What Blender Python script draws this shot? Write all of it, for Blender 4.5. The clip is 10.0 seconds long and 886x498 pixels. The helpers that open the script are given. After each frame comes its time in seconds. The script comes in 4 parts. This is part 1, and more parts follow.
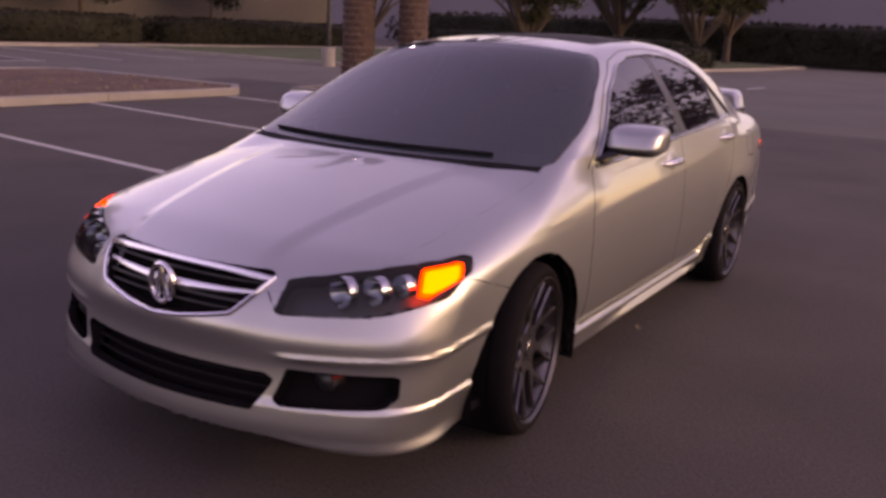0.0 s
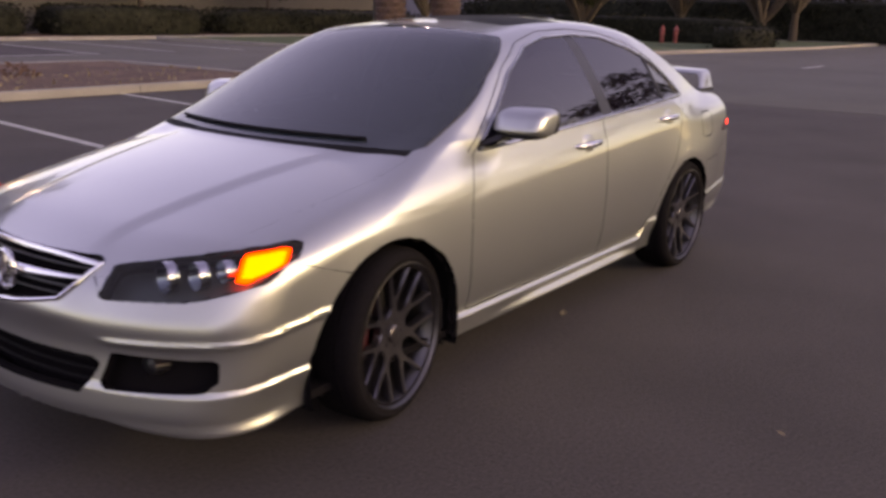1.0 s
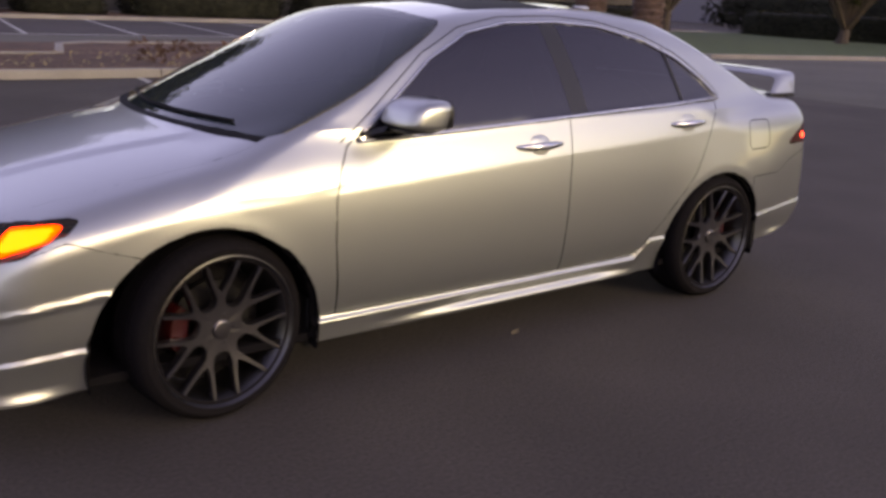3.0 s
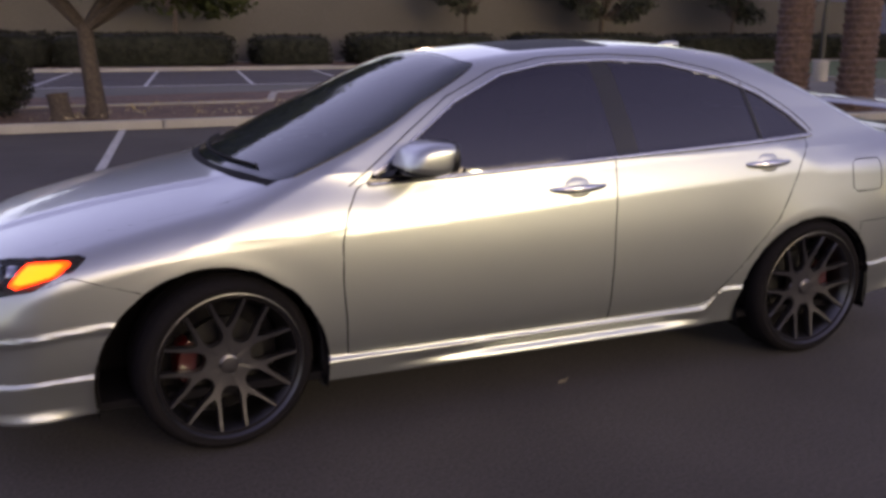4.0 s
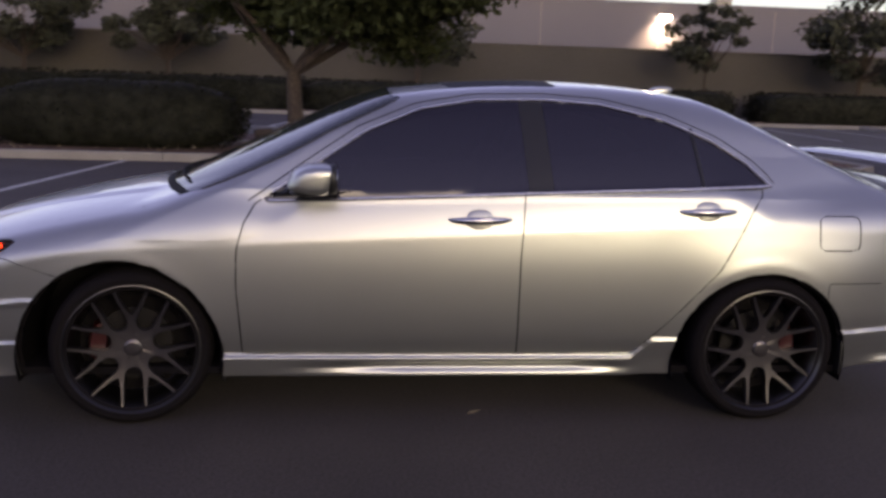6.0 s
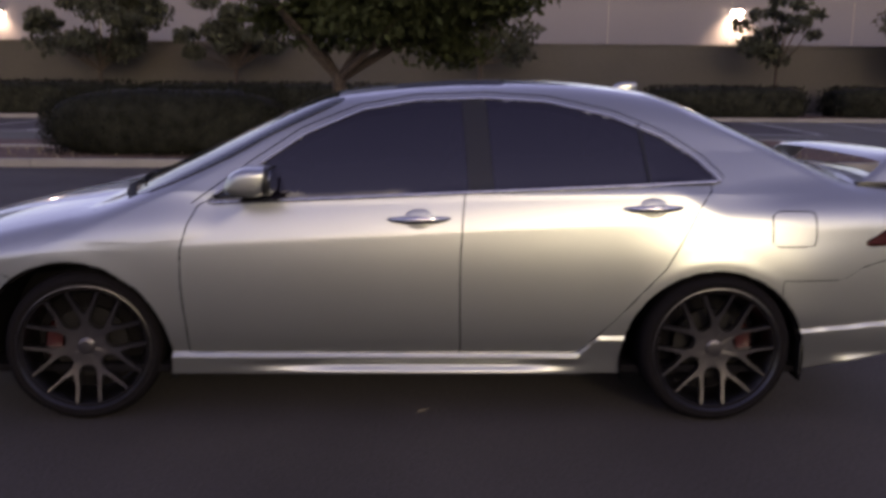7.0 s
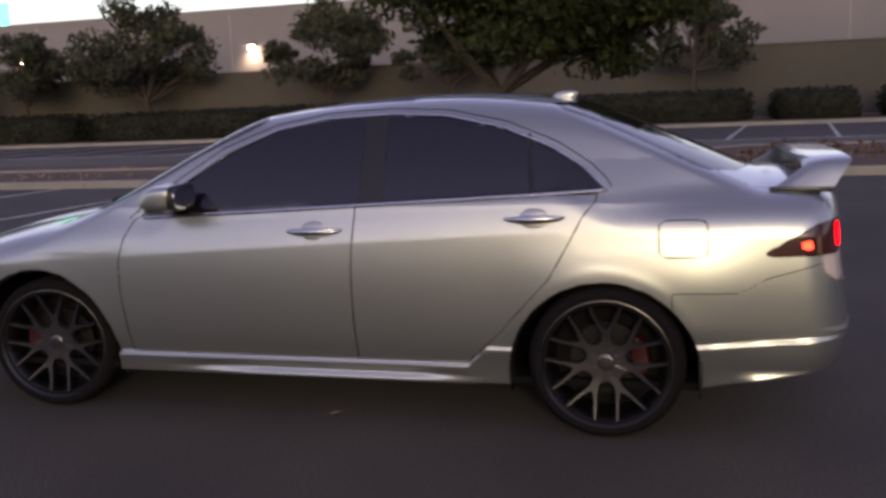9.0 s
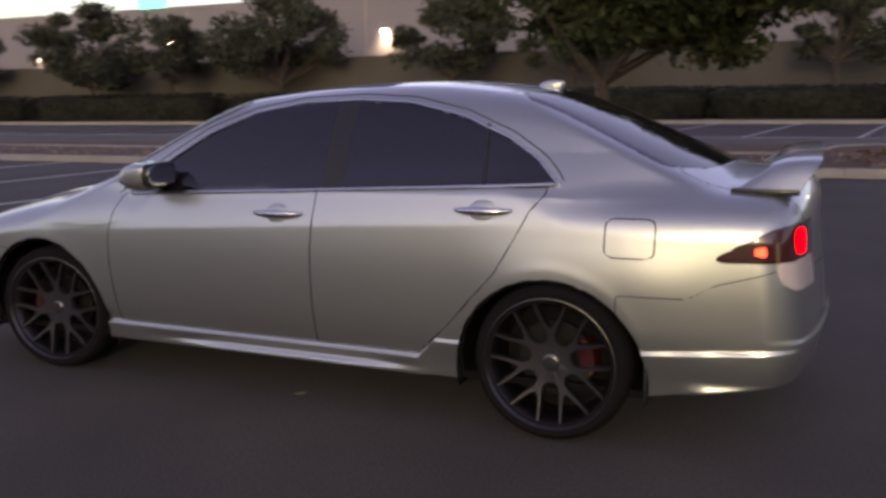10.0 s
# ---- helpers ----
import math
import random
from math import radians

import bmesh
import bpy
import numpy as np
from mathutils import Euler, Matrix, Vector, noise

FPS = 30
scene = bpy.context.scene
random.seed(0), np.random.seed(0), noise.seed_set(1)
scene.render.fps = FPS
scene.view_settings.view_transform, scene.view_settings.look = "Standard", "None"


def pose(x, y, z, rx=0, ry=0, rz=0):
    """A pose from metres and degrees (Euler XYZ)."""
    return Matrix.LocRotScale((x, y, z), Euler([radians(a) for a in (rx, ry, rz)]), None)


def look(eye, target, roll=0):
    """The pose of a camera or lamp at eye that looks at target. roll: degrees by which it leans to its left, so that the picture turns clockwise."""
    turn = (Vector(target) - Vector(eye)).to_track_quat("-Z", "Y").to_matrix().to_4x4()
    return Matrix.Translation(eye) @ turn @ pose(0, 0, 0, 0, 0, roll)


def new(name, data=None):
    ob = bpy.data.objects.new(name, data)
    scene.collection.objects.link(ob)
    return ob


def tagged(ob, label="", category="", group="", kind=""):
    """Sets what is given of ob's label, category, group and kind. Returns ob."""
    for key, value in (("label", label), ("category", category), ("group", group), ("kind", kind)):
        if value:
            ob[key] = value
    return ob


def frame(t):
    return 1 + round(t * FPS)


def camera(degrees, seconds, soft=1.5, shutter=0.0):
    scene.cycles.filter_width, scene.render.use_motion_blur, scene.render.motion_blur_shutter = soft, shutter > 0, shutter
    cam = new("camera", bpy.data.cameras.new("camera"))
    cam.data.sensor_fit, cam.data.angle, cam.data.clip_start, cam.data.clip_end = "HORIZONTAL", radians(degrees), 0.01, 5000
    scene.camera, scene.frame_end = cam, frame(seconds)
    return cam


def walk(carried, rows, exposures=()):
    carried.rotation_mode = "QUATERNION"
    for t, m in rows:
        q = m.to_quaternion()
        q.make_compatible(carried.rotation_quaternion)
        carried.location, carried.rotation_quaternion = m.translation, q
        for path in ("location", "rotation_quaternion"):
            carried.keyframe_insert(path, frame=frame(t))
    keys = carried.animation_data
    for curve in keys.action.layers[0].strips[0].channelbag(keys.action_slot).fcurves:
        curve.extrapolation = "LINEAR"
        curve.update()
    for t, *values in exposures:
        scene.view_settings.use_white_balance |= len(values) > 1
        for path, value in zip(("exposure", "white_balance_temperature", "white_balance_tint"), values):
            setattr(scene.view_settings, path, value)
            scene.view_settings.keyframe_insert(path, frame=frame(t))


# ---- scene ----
cam = camera(53.5, 10.0, soft=3.2, shutter=0.5)
PATH = [
    (0, (-4.111, -2.124, 1.444), (-2.455, -1.112, 0.959), 2.8),
    (0.3, (-3.992, -2.305, 1.456), (-2.377, -1.239, 0.952), 1.4),
    (0.5, (-3.896, -2.447, 1.457), (-2.301, -1.339, 0.979), 1.6),
    (0.6, (-3.848, -2.529, 1.454), (-2.274, -1.394, 0.969), 2.2),
    (1, (-3.678, -2.731, 1.462), (-2.116, -1.595, 0.941), 1.4),
    (1.5, (-3.401, -2.938, 1.439), (-1.868, -1.758, 0.934), 3.0),
    (2, (-3.128, -3.182, 1.45), (-1.73, -1.835, 0.967), 2.1),
    (2.5, (-2.835, -3.376, 1.452), (-1.589, -1.908, 0.909), 0.9),
    (2.7, (-2.702, -3.405, 1.461), (-1.473, -1.929, 0.904), 1.8),
    (3.8, (-1.873, -3.824, 1.44), (-1.037, -2.078, 0.938), 1.2),
    (4, (-1.773, -3.853, 1.486), (-1.026, -2.061, 1.005), 0.2),
    (4.5, (-1.452, -3.99, 1.449), (-0.754, -2.167, 1.01), 3.4),
    (5, (-1.145, -4.209, 1.47), (-0.656, -2.338, 0.9975), 4.8),
    (5.5, (-0.865, -4.292, 1.453), (-0.476, -2.373, 1.046), 3.4),
    (5.7, (-0.692, -4.357, 1.428), (-0.373, -2.416, 1.067), 2.6),
    (6.8, (-0.006, -4.41, 1.44), (0.033, -2.46, 1.028), 0.6),
    (7, (0.108, -4.438, 1.429), (0.143, -2.472, 1.059), 0.4),
    (7.5, (0.467, -4.471, 1.429), (0.478, -2.497, 1.105), -0.1),
    (8, (0.858, -4.54, 1.416), (0.712, -2.578, 1.058), 1.4),
    (8.5, (1.236, -4.479, 1.42), (0.882, -2.536, 1.102), 0.7),
    (9, (1.613, -4.392, 1.42), (1.101, -2.488, 1.087), -2.4),
    (9.5, (2.003, -4.293, 1.429), (1.41, -2.416, 1.077), -1.1),
    (10, (2.314, -4.101, 1.399), (1.519, -2.3, 1.046), -1.0),
]
walk(cam, [(t, look(eye, target, roll)) for t, eye, target, roll in PATH],
     exposures=[(0.0, 1.88, 9300, 60), (0.5, 1.92, 9200, 46), (1.0, 2.05, 8800, 36), (2.5, 2.0, 8300, 30), (5.0, 1.45, 7000, 33), (7.0, 1.2, 7000, 35), (8.5, 1.25, 7250, 32), (10.0, 1.43, 7500, 30)])

# ---- light: dusk sky behind the camera, one wide soft sun for its afterglow ----
world = bpy.data.worlds.new("dusk")
scene.world = world
world.use_nodes = True
wn = world.node_tree.nodes
sky = wn.new("ShaderNodeTexSky")
sky.sky_type = "NISHITA"
sky.sun_disc = False
sky.sun_elevation = radians(6.0)
sky.sun_rotation = radians(170)
sky.air_density, sky.dust_density, sky.ozone_density = 1.0, 1.2, 2.0
bg = wn["Background"]
haze = wn.new("ShaderNodeHueSaturation")  # evening haze pales the sky
haze.inputs["Hue"].default_value = 0.54
haze.inputs["Saturation"].default_value = 0.80
world.node_tree.links.new(sky.outputs[0], haze.inputs["Color"])
world.node_tree.links.new(haze.outputs[0], bg.inputs[0])
bg.inputs[1].default_value = 0.15
sun = new("sun", bpy.data.lights.new("sun", "SUN"))
sun.data.energy, sun.data.angle, sun.data.color = 0.07, radians(30), (1.0, 0.90, 0.70)
sun.matrix_world = look((4.2, -19.6, 4.7), (0, 0, 0))

# the lit head of the lamp post across the car park
LAMP_AT = (4.7, -12.5, 4.0)
lot_light = new("lot_light", bpy.data.lights.new("lot_light", "POINT"))
lot_light.data.energy, lot_light.data.color, lot_light.data.shadow_soft_size = 520, (0.97, 1.0, 0.60), 0.30
lot_light.matrix_world = pose(*LAMP_AT)


# ---- materials ----
def material(name, colour, rough=0.5, metal=0.0, coat=0.0, grain=0.0, scale=60.0, bump=0.0, blotch=0.0, blotch_scale=1.5, alpha=1.0, ior=1.5, tint2=None):
    """A surface with grain (fine) and blotches (large) on its colour, and relief."""
    m = bpy.data.materials.new(name)
    m.use_nodes = True
    nt = m.node_tree
    b = nt.nodes["Principled BSDF"]
    b.inputs["Base Color"].default_value = (*colour, 1)
    b.inputs["Roughness"].default_value = rough
    b.inputs["Metallic"].default_value = metal
    b.inputs["Coat Weight"].default_value = coat
    b.inputs["Coat Roughness"].default_value = 0.03
    b.inputs["IOR"].default_value = ior
    co = nt.nodes.new("ShaderNodeTexCoord")

    def tex(s, detail):
        n = nt.nodes.new("ShaderNodeTexNoise")
        n.inputs["Scale"].default_value, n.inputs["Detail"].default_value = s, detail
        nt.links.new(co.outputs["Object"], n.inputs["Vector"])
        return n.outputs["Fac"]

    out = None
    if grain or blotch:
        total = None
        for s, amount in ((scale, grain), (blotch_scale, blotch)):
            if not amount:
                continue
            r = nt.nodes.new("ShaderNodeMapRange")
            r.inputs["From Min"].default_value, r.inputs["From Max"].default_value = 0.3, 0.7
            r.inputs["To Min"].default_value, r.inputs["To Max"].default_value = 1 - amount, 1 + amount
            nt.links.new(tex(s, 4), r.inputs["Value"])
            if total is None:
                total = r.outputs["Result"]
            else:
                mm = nt.nodes.new("ShaderNodeMath")
                mm.operation = "MULTIPLY"
                nt.links.new(total, mm.inputs[0])
                nt.links.new(r.outputs["Result"], mm.inputs[1])
                total = mm.outputs[0]
        base = nt.nodes.new("ShaderNodeMix")
        base.data_type = "RGBA"
        base.inputs["A"].default_value = (*colour, 1)
        base.inputs["B"].default_value = (*(tint2 or colour), 1)
        nt.links.new(tex(blotch_scale * 2.3, 3), base.inputs["Factor"])
        mul = nt.nodes.new("ShaderNodeVectorMath")
        mul.operation = "SCALE"
        nt.links.new(base.outputs["Result"], mul.inputs[0])
        nt.links.new(total, mul.inputs["Scale"])
        nt.links.new(mul.outputs[0], b.inputs["Base Color"])
    if bump:
        bp = nt.nodes.new("ShaderNodeBump")
        bp.inputs["Strength"].default_value = bump
        bp.inputs["Distance"].default_value = 0.01
        nt.links.new(tex(scale, 5), bp.inputs["Height"])
        nt.links.new(bp.outputs[0], b.inputs["Normal"])
    return m


def glass(name, tint, see, rough=0.02, shine=0.75):
    """Tinted glass: a glossy dark pane of which a part lets the view through."""
    m = bpy.data.materials.new(name)
    m.use_nodes = True
    nt = m.node_tree
    b = nt.nodes["Principled BSDF"]
    b.inputs["Base Color"].default_value = (*tint, 1)
    b.inputs["Roughness"].default_value = rough
    b.inputs["Specular IOR Level"].default_value = shine
    t = nt.nodes.new("ShaderNodeBsdfTransparent")
    t.inputs[0].default_value = (0.7, 0.78, 0.8, 1)
    mix = nt.nodes.new("ShaderNodeMixShader")
    mix.inputs[0].default_value = see
    nt.links.new(b.outputs[0], mix.inputs[1])
    nt.links.new(t.outputs[0], mix.inputs[2])
    nt.links.new(mix.outputs[0], nt.nodes["Material Output"].inputs[0])
    return m


def glow(name, colour, strength):
    m = material(name, tuple(min(1, c) for c in colour), 0.2)
    b = m.node_tree.nodes["Principled BSDF"]
    b.inputs["Emission Color"].default_value = (*colour, 1)
    b.inputs["Emission Strength"].default_value = strength
    return m


PAINT = material("silver_paint", (0.515, 0.535, 0.515), 0.35, 0.92, 1.0, 0.03, 900, 0.0, 0.02, 1.2)
BLACK = material("black_plastic", (0.012, 0.012, 0.013), 0.45, grain=0.2, scale=200)
# near-black without sheen: shade put into colour for gaps, recesses and wheel wells
GAP = material("cavity_shade_black", (0.011, 0.010, 0.011), 0.95, ior=1.04)
RUBBER = material("tyre_rubber", (0.011, 0.0095, 0.0105), 0.9, ior=1.15, grain=0.25, scale=120, bump=0.2)
CHROME = material("chrome", (0.75, 0.75, 0.76), 0.12, 1.0)
MIRROR = material("mirror_silver", (0.45, 0.46, 0.48), 0.03, 1.0)
MOULDING = material("satin_moulding", (0.55, 0.56, 0.58), 0.24, 1.0)
GUNMETAL = material("gunmetal_alloy", (0.16, 0.15, 0.16), 0.30, 0.95, 0.2, 0.1, 300)
RIMLIP = material("machined_lip", (0.12, 0.115, 0.118), 0.36, 1.0, 0.0, 0.06, 200)
BRAKE = material("brake_disc", (0.03, 0.028, 0.028), 0.6, 0.9, grain=0.2, scale=90)
RED = material("red_caliper", (0.042, 0.003, 0.003), 0.35, coat=0.5)
SIDEGLASS = glass("tinted_side_glass", (0.008, 0.006, 0.012), 0.06, shine=1.0)
REARGLASS = glass("tinted_rear_glass", (0.010, 0.008, 0.015), 0.06, shine=0.8)
WINDSCREEN = glass("windscreen_glass", (0.030, 0.040, 0.046), 0.10, shine=1.0)
SUNGLASS = material("matt_black_glass", (0.006, 0.006, 0.007), 0.55, ior=1.2)
LENS = glass("clear_lamp_lens", (0.09, 0.09, 0.095), 0.80)
AMBER = glow("lit_amber_indicator", (1.0, 0.035, 0.001), 2.2)
AMBERHOT = glow("hot_amber_bulb", (1.0, 0.10, 0.004), 2.4)
TAILRED = material("red_tail_lens", (0.06, 0.012, 0.013), 0.2, coat=1.0)
TAILCLEAR = material("clear_tail_lens", (0.72, 0.62, 0.60), 0.2, 0.2, coat=1.0)
MARKERLIT = glow("lit_marker_lamp", (1.0, 0.05, 0.02), 2.6)
TAILLIT = glow("lit_tail_lamp", (1.0, 0.004, 0.003), 3.5)
COWL = material("matt_black_cowl", (0.010, 0.010, 0.011), 0.7, ior=1.2, grain=0.2, scale=120)
TRIM = material("dark_trim", (0.02, 0.02, 0.022), 0.3)
HOUSING = material("lamp_housing", (0.11, 0.107, 0.11), 0.35, 0.3)
REFLECTOR = material("lamp_reflector", (0.55, 0.55, 0.57), 0.14, 1.0)
CABIN = material("dark_cloth", (0.012, 0.012, 0.012), 0.9, grain=0.3, scale=300)
ASPHALT = material("asphalt", (0.055, 0.046, 0.043), 0.85, grain=0.35, scale=70, bump=0.5, blotch=0.25, blotch_scale=0.7)
ASPHALT2 = material("worn_pale_asphalt", (0.105, 0.10, 0.085), 0.9, grain=0.25, scale=60, bump=0.4, blotch=0.15, blotch_scale=0.3)
CONCRETE = material("kerb_concrete", (0.31, 0.29, 0.26), 0.85, grain=0.15, scale=40, bump=0.3, blotch=0.12)
LINE = material("road_paint", (0.45, 0.45, 0.44), 0.7, grain=0.3, scale=50, blotch=0.2, blotch_scale=3)
MULCH = material("bark_mulch", (0.11, 0.062, 0.042), 0.95, grain=0.5, scale=14, bump=0.8, blotch=0.3, blotch_scale=0.8)
GRASS = material("lawn", (0.055, 0.085, 0.03), 0.95, grain=0.4, scale=25, bump=0.6, blotch=0.2)
BLOCK = material("block_wall", (0.080, 0.074, 0.066), 0.9, grain=0.12, scale=12, bump=0.3, blotch=0.12, blotch_scale=0.25)
# white walls in shade: the sky's lavender light is mixed into this colour
RENDERED = material("white_render", (0.16, 0.154, 0.192), 0.8, grain=0.04, scale=10, blotch=0.05, blotch_scale=0.15)
LEAF = material("leaves", (0.030, 0.040, 0.018), 0.8, ior=1.2, grain=0.5, scale=3.0, blotch=0.4, blotch_scale=0.7, tint2=(0.050, 0.058, 0.024))
HEDGE = material("hedge_leaves", (0.020, 0.021, 0.015), 0.8, ior=1.2, grain=0.5, scale=5.0, blotch=0.3, blotch_scale=0.9)
# paler leaves for the far street trees: distance haze put into the colour
HAZELEAF = material("hazed_leaves", (0.042, 0.048, 0.034), 0.85, ior=1.2, grain=0.4, scale=3.0, blotch=0.3, blotch_scale=0.7, tint2=(0.058, 0.06, 0.046))
BARK = material("bark", (0.060, 0.045, 0.036), 0.9, grain=0.35, scale=18, bump=0.8)
PALMBARK = material("palm_bark", (0.10, 0.062, 0.050), 0.9, grain=0.35, scale=14, bump=0.9)
LAMPON = glow("lit_wall_lamp", (1.0, 0.86, 0.55), 60.0)
POSTLIT = glow("lit_post_lamp", (1.0, 0.95, 0.85), 40.0)
SIGNLIT = glow("lit_sign_panel", (0.75, 1.0, 0.95), 3.0)
SIGNGREEN = glow("lit_sign_green", (0.02, 0.45, 0.32), 2.5)
HYDRANT = material("weathered_red_paint", (0.24, 0.05, 0.045), 0.5, grain=0.15, scale=40, blotch=0.2, blotch_scale=4)
DRYLEAF = material("dry_leaf", (0.30, 0.24, 0.15), 0.8, grain=0.2, scale=80)


# ---- mesh helpers ----
def finish(name, bm, mat, smooth=True):
    me = bpy.data.meshes.new(name)
    bm.to_mesh(me)
    bm.free()
    me.materials.append(mat)
    if smooth:
        me.shade_smooth()
        me.set_sharp_from_angle(angle=radians(42))
    return me


def part(name, bm, mat, parent=None, label="", smooth=True):
    ob = new(name, finish(name, bm, mat, smooth))
    ob.parent = parent
    if label:
        tagged(ob, label=label)
    return ob


def box(bm, x0, x1, y0, y1, z0, z1, bevel=0.0):
    r = bmesh.ops.create_cube(bm, size=1, matrix=Matrix.Translation(((x0 + x1) / 2, (y0 + y1) / 2, (z0 + z1) / 2)) @ Matrix.Diagonal((x1 - x0, y1 - y0, z1 - z0, 1)))
    if bevel:
        es = list({e for v in r["verts"] for e in v.link_edges})
        bmesh.ops.bevel(bm, geom=es, offset=bevel, segments=2, affect="EDGES", profile=0.5)
    return r["verts"]


def tube(bm, pts, radii, seg=8, close=True):
    """A round tube along points with a radius at each."""
    rings = []
    n = len(pts)
    pts = [Vector(p) for p in pts]
    for i, p in enumerate(pts):
        d = (pts[min(i + 1, n - 1)] - pts[max(i - 1, 0)]).normalized()
        a = d.orthogonal() if i == 0 else (a - d * a.dot(d))
        a = a.normalized()
        c = d.cross(a)
        r = radii[i] if hasattr(radii, "__len__") else radii
        rings.append([bm.verts.new(p + (a * math.cos(k * 2 * math.pi / seg) + c * math.sin(k * 2 * math.pi / seg)) * r) for k in range(seg)])
    for i in range(n - 1):
        for k in range(seg):
            bm.faces.new((rings[i][k], rings[i][(k + 1) % seg], rings[i + 1][(k + 1) % seg], rings[i + 1][k]))
    if close:
        bm.faces.new(rings[0][::-1])
        bm.faces.new(rings[-1])


def lathe(bm, profile, seg=48, axis="y"):
    """Turn (radius, along) pairs round the y axis."""
    rings = []
    for r, a in profile:
        rings.append([bm.verts.new((r * math.cos(2 * math.pi * k / seg), a, r * math.sin(2 * math.pi * k / seg))) for k in range(seg)])
    for i in range(len(rings) - 1):
        for k in range(seg):
            bm.faces.new((rings[i][k], rings[i + 1][k], rings[i + 1][(k + 1) % seg], rings[i][(k + 1) % seg]))


def lofted(bm, rows, closed=False):
    """Skin a list of equal-length rows of points."""
    vs = [[bm.verts.new(p) for p in row] for row in rows]
    for i in range(len(vs) - 1):
        n = len(vs[i])
        for k in range(n if closed else n - 1):
            bm.faces.new((vs[i][k], vs[i][(k + 1) % n], vs[i + 1][(k + 1) % n], vs[i + 1][k]))
    return vs


# ---- the car's body as one smooth implicit form, cut into its panels ----
def smax(a, b, k):
    h = np.clip(0.5 + 0.5 * (a - b) / k, 0, 1)
    return b * (1 - h) + a * h + k * h * (1 - h)


def smin(a, b, k):
    return -smax(-a, -b, k)


def curve(xs, ys):
    """A smooth curve through points (monotone-ish cubic)."""
    xs, ys = np.array(xs, float), np.array(ys, float)
    m = np.gradient(ys, xs)

    def at(x):
        x = np.clip(x, xs[0], xs[-1])
        i = np.clip(np.searchsorted(xs, x) - 1, 0, len(xs) - 2)
        h = xs[i + 1] - xs[i]
        t = (x - xs[i]) / h
        return (2 * t**3 - 3 * t**2 + 1) * ys[i] + (t**3 - 2 * t**2 + t) * h * m[i] + (3 * t**2 - 2 * t**3) * ys[i + 1] + (t**3 - t**2) * h * m[i + 1]

    return at


TOP = curve([-2.40, -2.28, -2.15, -1.85, -1.45, -1.05, 0.0, 1.3, 1.8, 2.1, 2.32, 2.45], [0.63, 0.700, 0.755, 0.842, 0.922, 0.975, 1.00, 1.055, 1.066, 1.055, 1.028, 1.00])
CROWN = curve([-2.4, -1.8, -1.05, 0.0, 1.4, 2.3], [0.10, 0.10, 0.075, 0.07, 0.10, 0.12])
PLAN = curve([-2.3, -1.7, -1.2, -0.5, 0.5, 1.2, 1.7, 2.1, 2.35], [-0.030, -0.004, 0.0, 0.004, 0.004, 0.0, -0.010, -0.045, -0.075])
LOW = curve([0.15, 0.28, 0.36, 0.45, 0.55, 0.70, 0.83, 0.95], [0.790, 0.816, 0.841, 0.855, 0.862, 0.862, 0.851, 0.835])
NOSE = curve([0.15, 0.24, 0.32, 0.44, 0.54, 0.60, 0.68, 0.76, 0.9], [-2.29, -2.347, -2.347, -2.332, -2.338, -2.312, -2.27, -2.20, -2.0])
TAIL = curve([0.15, 0.26, 0.36, 0.46, 0.60, 0.80, 0.95, 1.05], [2.22, 2.27, 2.315, 2.335, 2.325, 2.30, 2.285, 2.26])


def step(v, w):
    return 0.5 + 0.5 * np.tanh(v / w)


def ease(v):
    v = np.clip(v, 0, 1)
    return v * v * (3 - 2 * v)


def crease(x):
    return 0.815 + 0.054 * x


